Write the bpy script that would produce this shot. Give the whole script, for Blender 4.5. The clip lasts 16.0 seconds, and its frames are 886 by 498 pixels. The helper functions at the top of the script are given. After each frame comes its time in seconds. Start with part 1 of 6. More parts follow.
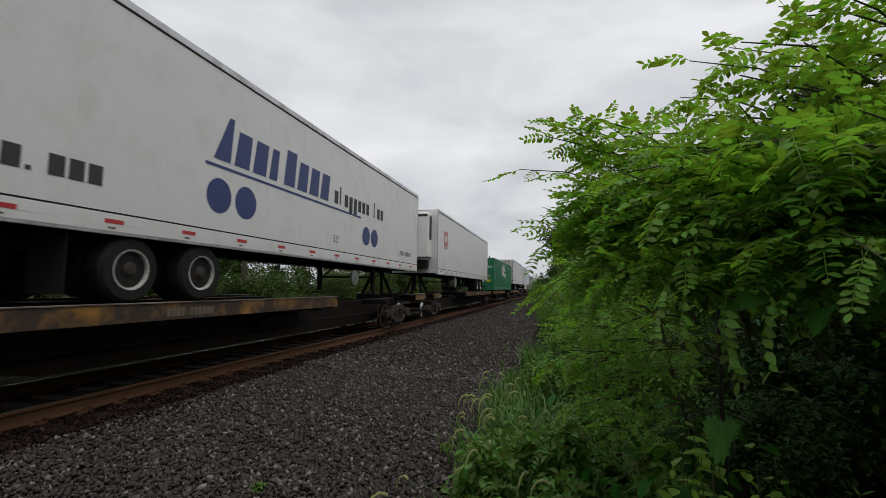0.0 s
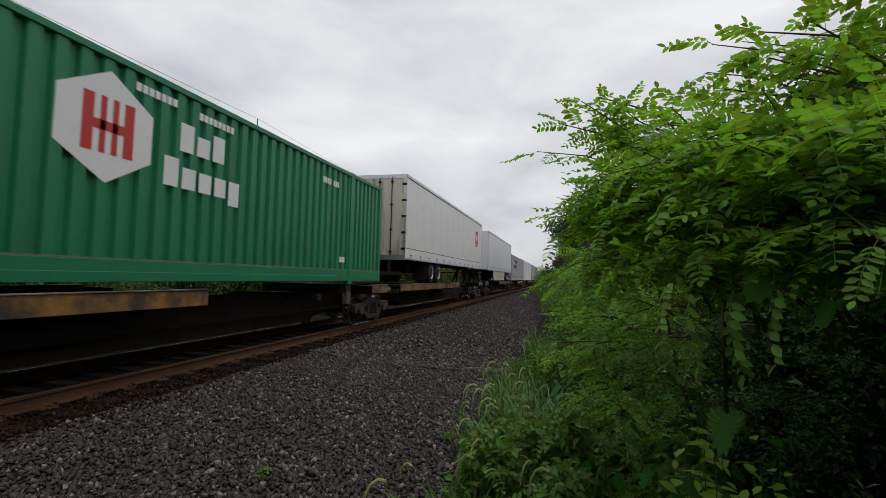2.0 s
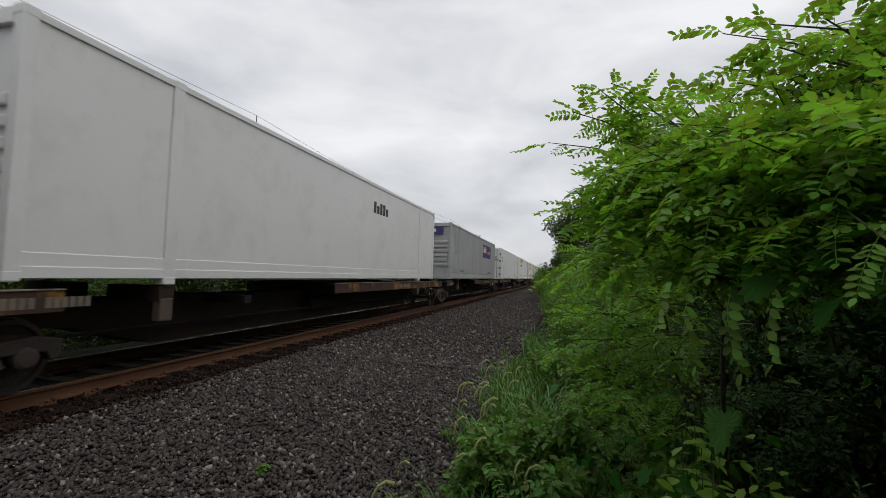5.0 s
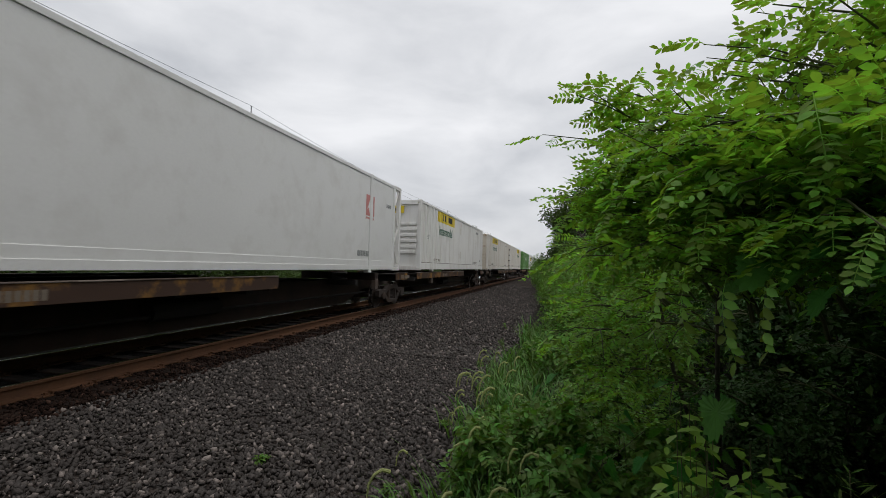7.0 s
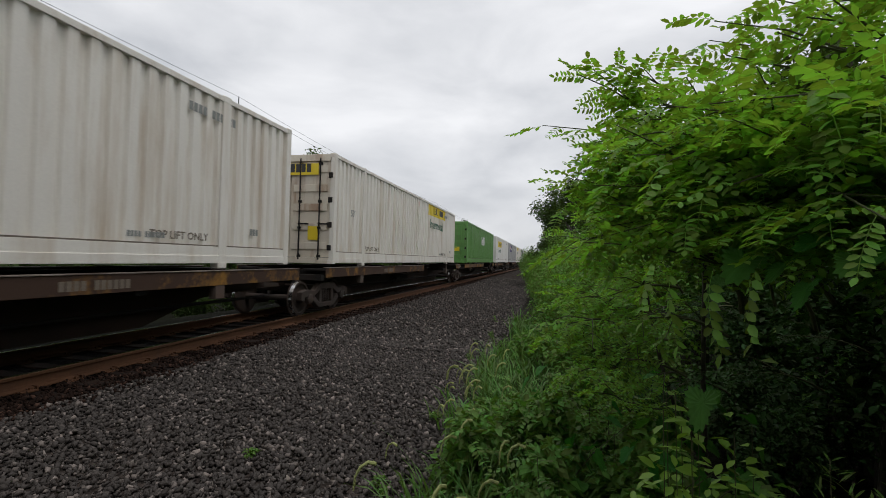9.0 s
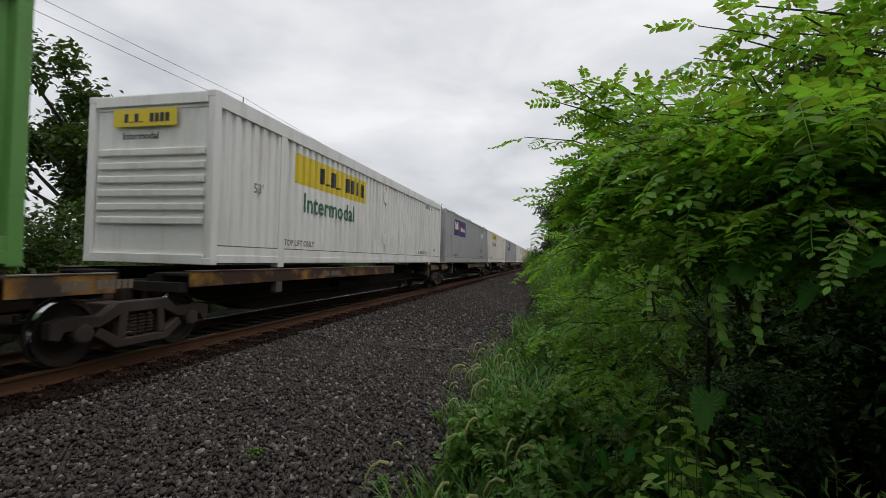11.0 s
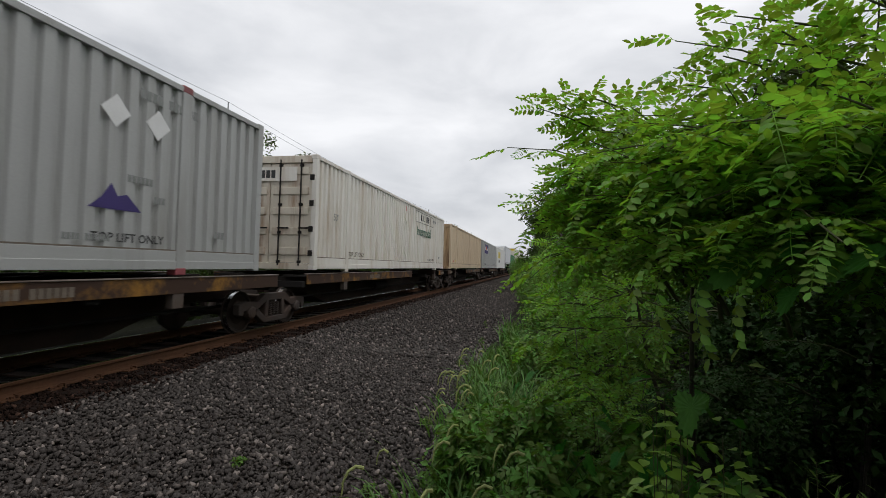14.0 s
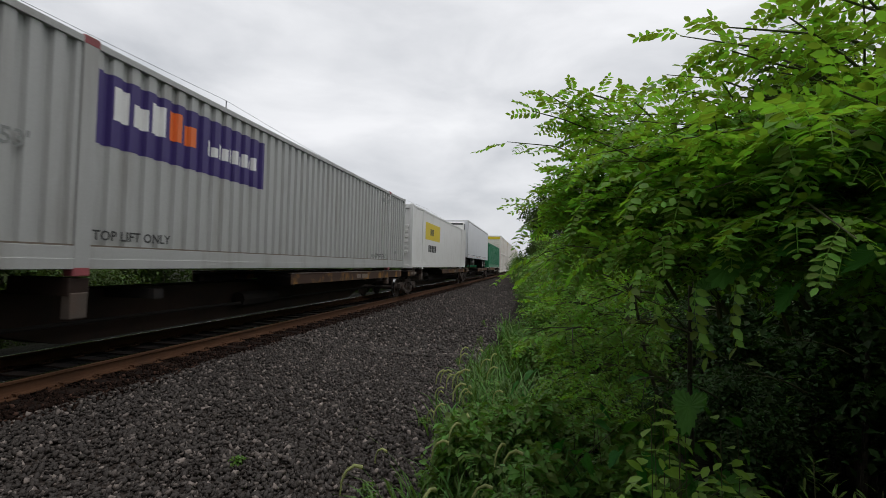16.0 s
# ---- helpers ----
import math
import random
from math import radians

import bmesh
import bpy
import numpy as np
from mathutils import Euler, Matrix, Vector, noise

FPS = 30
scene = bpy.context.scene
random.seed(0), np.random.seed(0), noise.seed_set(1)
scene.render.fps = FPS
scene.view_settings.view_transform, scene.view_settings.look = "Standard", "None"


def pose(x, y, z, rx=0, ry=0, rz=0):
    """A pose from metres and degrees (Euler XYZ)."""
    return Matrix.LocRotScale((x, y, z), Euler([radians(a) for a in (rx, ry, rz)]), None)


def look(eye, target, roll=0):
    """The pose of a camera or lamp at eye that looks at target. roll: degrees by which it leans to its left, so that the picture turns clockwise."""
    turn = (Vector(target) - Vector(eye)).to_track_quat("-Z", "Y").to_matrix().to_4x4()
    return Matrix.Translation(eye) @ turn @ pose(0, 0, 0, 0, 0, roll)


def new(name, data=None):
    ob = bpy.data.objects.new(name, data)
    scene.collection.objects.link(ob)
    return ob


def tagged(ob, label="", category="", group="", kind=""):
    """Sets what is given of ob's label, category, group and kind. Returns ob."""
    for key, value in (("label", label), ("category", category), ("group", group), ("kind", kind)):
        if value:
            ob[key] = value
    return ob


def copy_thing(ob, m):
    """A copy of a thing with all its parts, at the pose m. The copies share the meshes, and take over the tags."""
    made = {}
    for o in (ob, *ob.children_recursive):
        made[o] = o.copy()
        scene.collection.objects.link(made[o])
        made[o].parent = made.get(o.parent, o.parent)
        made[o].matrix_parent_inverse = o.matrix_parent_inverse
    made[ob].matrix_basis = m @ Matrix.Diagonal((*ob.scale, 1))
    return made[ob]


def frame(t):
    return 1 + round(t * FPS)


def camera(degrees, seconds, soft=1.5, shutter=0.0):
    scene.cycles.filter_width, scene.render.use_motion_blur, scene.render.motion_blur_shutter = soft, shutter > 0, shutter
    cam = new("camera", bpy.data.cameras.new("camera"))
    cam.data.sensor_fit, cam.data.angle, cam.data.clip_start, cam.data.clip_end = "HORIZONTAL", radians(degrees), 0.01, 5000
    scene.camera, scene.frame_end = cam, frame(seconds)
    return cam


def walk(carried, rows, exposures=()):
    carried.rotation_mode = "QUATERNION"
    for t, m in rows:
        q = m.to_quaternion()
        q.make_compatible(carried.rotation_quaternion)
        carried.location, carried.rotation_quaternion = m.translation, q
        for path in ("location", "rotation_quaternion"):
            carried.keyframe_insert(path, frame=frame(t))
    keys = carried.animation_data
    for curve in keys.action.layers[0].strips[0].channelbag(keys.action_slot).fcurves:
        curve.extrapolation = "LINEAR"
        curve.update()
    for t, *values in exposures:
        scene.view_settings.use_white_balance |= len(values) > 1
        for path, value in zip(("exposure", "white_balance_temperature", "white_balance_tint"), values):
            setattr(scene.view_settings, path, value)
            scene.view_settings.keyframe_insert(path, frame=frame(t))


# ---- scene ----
# Rail heads lie at z = 0; the track runs along y; the train comes towards the camera on it.
EYE = (0.0, 0.0, 1.469)
V = 22.09            # train speed, m/s
TRACK_X = -6.71
cam = camera(87.43, 16.0, soft=0.6, shutter=0.05)
PATH = [
    (0, 13.73, 4.69, -0.94), (0.5, 13.66, 4.56, -1.11), (1, 13.73, 4.25, -1.25), (1.5, 14.03, 3.61, -1.29),
    (2, 14.37, 3.44, -1.40), (2.5, 14.45, 3.41, -1.45), (3, 14.48, 3.44, -1.46), (3.5, 14.53, 3.39, -1.45),
    (4, 14.42, 3.31, -1.55), (6.5, 13.99, 2.63, -1.55), (7, 13.81, 2.10, -1.48), (7.5, 13.34, 1.62, -1.44),
    (8, 12.83, 1.32, -1.36), (8.5, 12.72, 1.29, -1.35), (9, 12.60, 1.28, -1.46), (11.5, 13.10, 1.24, -1.50),
    (12, 12.96, 1.15, -1.49), (12.5, 12.58, 1.11, -1.41), (13, 12.18, 1.27, -1.37), (13.5, 11.64, 1.71, -1.34),
    (14, 11.43, 2.03, -1.42), (14.5, 11.13, 1.99, -1.42), (15, 11.17, 1.93, -1.48), (15.5, 11.12, 1.92, -1.43),
    (16, 11.25, 1.91, -1.38)]
walk(cam, [(t, pose(*EYE, 90 + p, r, y)) for t, y, p, r in PATH],
     exposures=[(0, -0.14), (1.5, -0.12), (2.5, -0.03), (4, -0.02), (6.5, -0.10), (7.5, 0.0), (9, 0.0), (12, -0.03), (13, 0.05), (14, 0.05), (15, -0.03), (16, 0.0)])

# ---- sky and sun: a closed cloud cover ----
world = bpy.data.worlds.new("overcast")
scene.world = world
world.use_nodes = True
wn, wl = world.node_tree.nodes, world.node_tree.links
wn.clear()
w_out, w_bg = wn.new("ShaderNodeOutputWorld"), wn.new("ShaderNodeBackground")
w_sky = wn.new("ShaderNodeTexSky")
w_sky.sky_type, w_sky.sun_disc = "NISHITA", False
w_sky.sun_elevation, w_sky.sun_rotation = radians(68), radians(115)
w_sky.air_density, w_sky.dust_density = 1.0, 3.0
w_gain = wn.new("ShaderNodeMix"); w_gain.data_type = "RGBA"; w_gain.blend_type = "MULTIPLY"
w_gain.inputs[0].default_value = 1.0
w_gain.inputs[7].default_value = (0.09, 0.09, 0.09, 1)
wl.new(w_sky.outputs[0], w_gain.inputs[6])
w_co, w_map = wn.new("ShaderNodeTexCoord"), wn.new("ShaderNodeMapping")
w_map.inputs["Scale"].default_value = (1.0, 1.0, 2.6)
w_map.inputs["Location"].default_value = (0.35, 0.1, 0.0)
wl.new(w_co.outputs["Generated"], w_map.inputs[0])
w_no = wn.new("ShaderNodeTexNoise")
w_no.inputs["Scale"].default_value, w_no.inputs["Detail"].default_value = 2.3, 7
w_no.inputs["Roughness"].default_value, w_no.inputs["Distortion"].default_value = 0.5, 0.25
wl.new(w_map.outputs[0], w_no.inputs["Vector"])
w_rp = wn.new("ShaderNodeValToRGB")
w_rp.color_ramp.elements[0].position, w_rp.color_ramp.elements[0].color = 0.36, (0.50, 0.515, 0.545, 1)
w_rp.color_ramp.elements[1].position, w_rp.color_ramp.elements[1].color = 0.66, (0.80, 0.805, 0.825, 1)
wl.new(w_no.outputs["Fac"], w_rp.inputs[0])
w_mix = wn.new("ShaderNodeMix"); w_mix.data_type = "RGBA"
w_mix.inputs[0].default_value = 0.93
wl.new(w_gain.outputs[2], w_mix.inputs[6]); wl.new(w_rp.outputs[0], w_mix.inputs[7])
wl.new(w_mix.outputs[2], w_bg.inputs["Color"])
w_bg.inputs["Strength"].default_value = 1.2
wl.new(w_bg.outputs[0], w_out.inputs[0])

sun_data = bpy.data.lights.new("sun", "SUN")
sun_data.energy, sun_data.angle, sun_data.color = 0.95, radians(30), (1.0, 0.97, 0.93)
sun = new("sun", sun_data)
sun.matrix_world = look((15, -7, 42), (0, 0, 0))


# ---- materials ----
def material(name, base, rough=0.7, metal=0.0, vary=0.25, scale=3.0, grain=40.0, bump=0.0, dirt=None, dirt_at=(0.5, 0.75),
             streak=False, hue=0.0, trans=0.0, spec=0.5, islands=False, specks=False):
    """A painted, worn or natural surface: base colour, large and fine variation, stains of the colour dirt, relief."""
    m = bpy.data.materials.new(name)
    m.use_nodes = True
    n, l = m.node_tree.nodes, m.node_tree.links
    bs = n["Principled BSDF"]
    bs.inputs["Metallic"].default_value = metal
    bs.inputs["Specular IOR Level"].default_value = spec
    co = n.new("ShaderNodeTexCoord")
    mp = n.new("ShaderNodeMapping")
    l.new(co.outputs["Object"], mp.inputs[0])
    info = n.new("ShaderNodeObjectInfo")
    off = n.new("ShaderNodeVectorMath"); off.operation = "SCALE"
    off.inputs[0].default_value = (37.0, 53.0, 71.0)
    l.new(info.outputs["Random"], off.inputs["Scale"])
    l.new(off.outputs[0], mp.inputs["Location"])
    big = n.new("ShaderNodeTexNoise")
    big.inputs["Scale"].default_value, big.inputs["Detail"].default_value = scale, 5
    l.new(mp.outputs[0], big.inputs["Vector"])
    fine = n.new("ShaderNodeTexNoise")
    fine.inputs["Scale"].default_value, fine.inputs["Detail"].default_value = grain, 4
    l.new(mp.outputs[0], fine.inputs["Vector"])
    add = n.new("ShaderNodeMath"); add.operation = "ADD"
    l.new(big.outputs["Fac"], add.inputs[0]); l.new(fine.outputs["Fac"], add.inputs[1])
    rng = n.new("ShaderNodeMapRange")
    rng.inputs["From Min"].default_value, rng.inputs["From Max"].default_value = 0.6, 1.4
    rng.inputs["To Min"].default_value, rng.inputs["To Max"].default_value = 1 - vary, 1 + vary
    l.new(add.outputs[0], rng.inputs["Value"])
    hsv = n.new("ShaderNodeHueSaturation")
    hsv.inputs["Color"].default_value = (*base, 1)
    l.new(rng.outputs[0], hsv.inputs["Value"])
    rnd = info.outputs["Random"]
    if islands:
        geo = n.new("ShaderNodeNewGeometry")
        rnd = geo.outputs["Random Per Island"]
    if hue:
        hr = n.new("ShaderNodeMapRange")
        hr.inputs["To Min"].default_value, hr.inputs["To Max"].default_value = 0.5 - hue, 0.5 + hue
        l.new(rnd, hr.inputs["Value"]); l.new(hr.outputs[0], hsv.inputs["Hue"])
    colour = hsv.outputs[0]
    if islands:
        iv = n.new("ShaderNodeMapRange")
        iv.inputs["To Min"].default_value, iv.inputs["To Max"].default_value = 0.6, 1.4
        l.new(rnd, iv.inputs["Value"])
        if specks:
            pw, sc = n.new("ShaderNodeMath"), n.new("ShaderNodeMath")
            pw.operation, sc.operation = "POWER", "MULTIPLY_ADD"
            pw.inputs[1].default_value, sc.inputs[1].default_value, sc.inputs[2].default_value = 9.0, 2.2, 0.48
            l.new(rnd, pw.inputs[0]); l.new(pw.outputs[0], sc.inputs[0])
            iv = sc
        im = n.new("ShaderNodeMix"); im.data_type = "RGBA"; im.blend_type = "MULTIPLY"
        im.inputs[0].default_value = 1.0
        l.new(colour, im.inputs[6]); l.new(iv.outputs[0], im.inputs[7])
        colour = im.outputs[2]
    if dirt:
        dn = n.new("ShaderNodeTexNoise")
        dn.inputs["Scale"].default_value, dn.inputs["Detail"].default_value = 1.0, 8
        dn.inputs["Roughness"].default_value = 0.65
        dm = n.new("ShaderNodeMapping")
        dm.inputs["Scale"].default_value = (2.2, 2.2, 0.28) if streak else (1.6, 1.6, 1.6)
        l.new(mp.outputs[0], dm.inputs[0]); l.new(dm.outputs[0], dn.inputs["Vector"])
        dr = n.new("ShaderNodeMapRange")
        dr.inputs["From Min"].default_value, dr.inputs["From Max"].default_value = dirt_at
        l.new(dn.outputs["Fac"], dr.inputs["Value"])
        mx = n.new("ShaderNodeMix"); mx.data_type = "RGBA"
        mx.inputs[7].default_value = (*dirt, 1)
        l.new(dr.outputs[0], mx.inputs[0]); l.new(colour, mx.inputs[6])
        colour = mx.outputs[2]
    l.new(colour, bs.inputs["Base Color"])
    ro = n.new("ShaderNodeMapRange")
    ro.inputs["To Min"].default_value, ro.inputs["To Max"].default_value = max(rough - 0.12, 0.05), min(rough + 0.12, 1)
    l.new(big.outputs["Fac"], ro.inputs["Value"]); l.new(ro.outputs[0], bs.inputs["Roughness"])
    if bump:
        bp = n.new("ShaderNodeBump")
        bp.inputs["Strength"].default_value, bp.inputs["Distance"].default_value = 0.6, bump
        l.new(fine.outputs["Fac"], bp.inputs["Height"]); l.new(bp.outputs[0], bs.inputs["Normal"])
    if trans:
        tr, ms = n.new("ShaderNodeBsdfTranslucent"), n.new("ShaderNodeMixShader")
        tg = n.new("ShaderNodeMix"); tg.data_type = "RGBA"; tg.blend_type = "MULTIPLY"
        tg.inputs[0].default_value = 1.0
        tg.inputs[7].default_value = (1.45, 1.5, 0.6, 1)
        l.new(colour, tg.inputs[6]); l.new(tg.outputs[2], tr.inputs[0])
        ms.inputs[0].default_value = trans
        l.new(bs.outputs[0], ms.inputs[1]); l.new(tr.outputs[0], ms.inputs[2])
        l.new(ms.outputs[0], n["Material Output"].inputs[0])
    return m


RUST = (0.12, 0.055, 0.03)
GRIME = (0.20, 0.17, 0.14)
M_WHITE = material("white_paint", (0.80, 0.79, 0.76), 0.5, vary=0.05, scale=0.8, dirt=(0.58, 0.54, 0.48), dirt_at=(0.48, 0.8), streak=True)
M_TRAILER = material("smooth_trailer_white", (0.76, 0.755, 0.735), 0.4, vary=0.035, scale=0.6, grain=25, dirt=(0.66, 0.645, 0.615), dirt_at=(0.5, 0.8))
M_CREAM = material("weathered_white_paint", (0.77, 0.74, 0.68), 0.55, vary=0.07, scale=0.8, dirt=(0.50, 0.40, 0.29), dirt_at=(0.48, 0.8), streak=True)
M_RUSTY = material("rust_streaked_white_paint", (0.66, 0.60, 0.50), 0.6, vary=0.1, scale=0.9, dirt=(0.30, 0.15, 0.07), dirt_at=(0.5, 0.72), streak=True)
M_GRIMY = material("grimy_door_paint", (0.58, 0.54, 0.45), 0.6, vary=0.1, scale=0.9, dirt=(0.26, 0.20, 0.14), dirt_at=(0.46, 0.68), streak=True)
M_TAN = material("tan_paint", (0.66, 0.53, 0.37), 0.6, vary=0.1, scale=0.9, dirt=(0.34, 0.20, 0.11), dirt_at=(0.52, 0.8), streak=True)
M_TANRUST = material("rusted_tan_paint", (0.50, 0.35, 0.20), 0.7, vary=0.15, scale=0.9, dirt=(0.13, 0.06, 0.028), dirt_at=(0.42, 0.66), streak=True)
M_GREY = material("grey_paint", (0.40, 0.405, 0.395), 0.5, vary=0.07, scale=0.8, dirt=(0.28, 0.27, 0.245), dirt_at=(0.5, 0.8), streak=True)
M_GREEN = material("green_paint", (0.010, 0.185, 0.080), 0.45, vary=0.1, scale=0.8, dirt=(0.022, 0.12, 0.06), dirt_at=(0.5, 0.85), streak=True)
M_LIME = material("light_green_paint", (0.12, 0.30, 0.07), 0.5, vary=0.12, scale=0.8, dirt=(0.08, 0.11, 0.04), dirt_at=(0.5, 0.85), streak=True)
M_SILVER = material("trailer_white_panel", (0.72, 0.735, 0.76), 0.38, vary=0.05, scale=0.5, dirt=(0.55, 0.55, 0.55), dirt_at=(0.52, 0.85), streak=True)
M_ALU = material("aluminium", (0.55, 0.55, 0.55), 0.35, metal=0.8, vary=0.15, dirt=GRIME)
M_STEEL = material("dirty_frame_steel", (0.020, 0.018, 0.017), 0.85, vary=0.3, spec=0.2, dirt=(0.035, 0.024, 0.018), dirt_at=(0.5, 0.8), bump=0.004)
M_CAST = material("cast_truck_steel", (0.048, 0.038, 0.033), 0.8, vary=0.3, spec=0.25, dirt=(0.065, 0.038, 0.026), dirt_at=(0.45, 0.8), bump=0.006)
M_SILL = material("brown_car_paint", (0.034, 0.021, 0.016), 0.8, vary=0.25, spec=0.2, scale=1.2, dirt=(0.018, 0.014, 0.012), dirt_at=(0.45, 0.7), bump=0.003)
M_YELLOW = material("worn_yellow_car_paint", (0.33, 0.16, 0.03), 0.7, vary=0.25, scale=1.5, dirt=(0.05, 0.032, 0.022), dirt_at=(0.36, 0.56), bump=0.003)
M_SIGN = material("yellow_sign_film", (0.72, 0.55, 0.02), 0.45, vary=0.06)
M_BLUE = material("blue_lettering", (0.03, 0.05, 0.17), 0.5, vary=0.08)
M_PURPLE = material("purple_film", (0.045, 0.028, 0.15), 0.45, vary=0.08)
M_ORANGE = material("orange_lettering", (0.75, 0.16, 0.03), 0.5, vary=0.05)
M_RED = material("red_film", (0.50, 0.035, 0.03), 0.5, vary=0.1)
M_CASTRED = material("dull_red_casting_paint", (0.30, 0.07, 0.08), 0.6, vary=0.2, dirt=(0.14, 0.07, 0.06))
M_SILLWORN = material("brown_sill_with_yellow_scraps", (0.30, 0.15, 0.03), 0.75, vary=0.25, scale=1.5, spec=0.25, dirt=(0.056, 0.032, 0.022), dirt_at=(0.34, 0.50), bump=0.003)
M_EDGE = material("scraped_deck_edge", (0.24, 0.20, 0.17), 0.6, vary=0.3, dirt=(0.07, 0.045, 0.035), dirt_at=(0.42, 0.62))
M_PALERED = material("faded_red_film", (0.55, 0.20, 0.18), 0.5, vary=0.12)
M_STENCIL = material("worn_stencil", (0.16, 0.13, 0.10), 0.8, vary=0.3)
M_BRACKET = material("bare_bracket_steel", (0.085, 0.065, 0.052), 0.85, vary=0.25, dirt=(0.09, 0.05, 0.035))
M_PAPER = material("white_lettering", (0.75, 0.75, 0.74), 0.55, vary=0.06)
M_INK = material("black_lettering", (0.035, 0.035, 0.035), 0.6, vary=0.1)
M_DKGREEN = material("green_lettering", (0.01, 0.10, 0.05), 0.5, vary=0.1)
M_FADED = material("faded_lettering", (0.24, 0.25, 0.24), 0.7, vary=0.2)
M_RUBBER = material("tyre_rubber", (0.018, 0.018, 0.018), 0.9, vary=0.25, spec=0.2, dirt=(0.04, 0.036, 0.032), dirt_at=(0.5, 0.8))
M_RIM = material("dull_wheel_rim", (0.62, 0.60, 0.56), 0.45, metal=0.3, vary=0.2, dirt=(0.10, 0.07, 0.05), dirt_at=(0.45, 0.75))
M_BLACK = material("black_plastic", (0.02, 0.02, 0.022), 0.5, vary=0.2)
M_SKIRT = material("cream_side_skirt", (0.62, 0.58, 0.46), 0.5, vary=0.08, dirt=(0.45, 0.41, 0.31), streak=True)
M_RAILSIDE = material("rusty_rail_steel", (0.105, 0.050, 0.026), 0.8, spec=0.2, vary=0.25, scale=2, dirt=(0.08, 0.042, 0.025), bump=0.002)
M_RAILTOP = material("polished_rail_head", (0.62, 0.62, 0.63), 0.22, metal=1.0, vary=0.08)
M_TIE = material("creosoted_tie_wood", (0.016, 0.011, 0.009), 0.9, spec=0.1, vary=0.35, scale=4, dirt=(0.055, 0.032, 0.022), bump=0.008)
M_STONE = material("ballast_stone", (0.094, 0.079, 0.071), 0.75, vary=0.3, scale=30, grain=160, bump=0.003, islands=True, specks=True, spec=0.35)
M_RUSTSTONE = material("rust_dusted_ballast", (0.034, 0.019, 0.014), 0.9, vary=0.25, scale=30, grain=160, bump=0.003, islands=True, specks=True, spec=0.1)
M_BARK = material("grey_bark", (0.06, 0.05, 0.04), 0.9, vary=0.35, scale=6, bump=0.02)
M_TWIG = material("green_brown_twig", (0.06, 0.065, 0.025), 0.8, vary=0.2)
M_LEAF = material("locust_leaf", (0.178, 0.318, 0.052), 0.5, vary=0.12, scale=2, hue=0.025, trans=0.5, spec=0.35, islands=True)
M_LEAF2 = material("vine_leaf", (0.045, 0.15, 0.026), 0.6, vary=0.25, scale=14, hue=0.02, trans=0.35, spec=0.12, bump=0.004)
M_LEAF3 = material("bright_young_leaf", (0.19, 0.32, 0.04), 0.5, vary=0.12, hue=0.02, trans=0.35, islands=True)
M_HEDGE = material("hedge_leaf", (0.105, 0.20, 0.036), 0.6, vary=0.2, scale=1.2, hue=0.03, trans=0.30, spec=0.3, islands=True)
# Hedge leaf colour cut to about a third, so inner growth reads as shaded.
M_SHADEDLEAF = material("shade_darkened_leaf", (0.032, 0.068, 0.018), 0.65, vary=0.2, scale=1.2, hue=0.025, trans=0.2, spec=0.2, islands=True)
M_TREELEAF = material("tree_leaf", (0.055, 0.090, 0.024), 0.65, vary=0.2, scale=0.6, hue=0.025, trans=0.28, spec=0.25, islands=True)
M_GRASS = material("grass_blade", (0.10, 0.20, 0.045), 0.6, vary=0.15, hue=0.03, trans=0.30, islands=True)
M_SEED = material("foxtail_seed_head", (0.34, 0.37, 0.15), 0.8, vary=0.2, trans=0.25)
M_POLE = material("weathered_pole_wood", (0.07, 0.058, 0.047), 0.9, vary=0.3, bump=0.01)
M_WIRE = material("cable", (0.06, 0.06, 0.065), 0.7, vary=0.1)


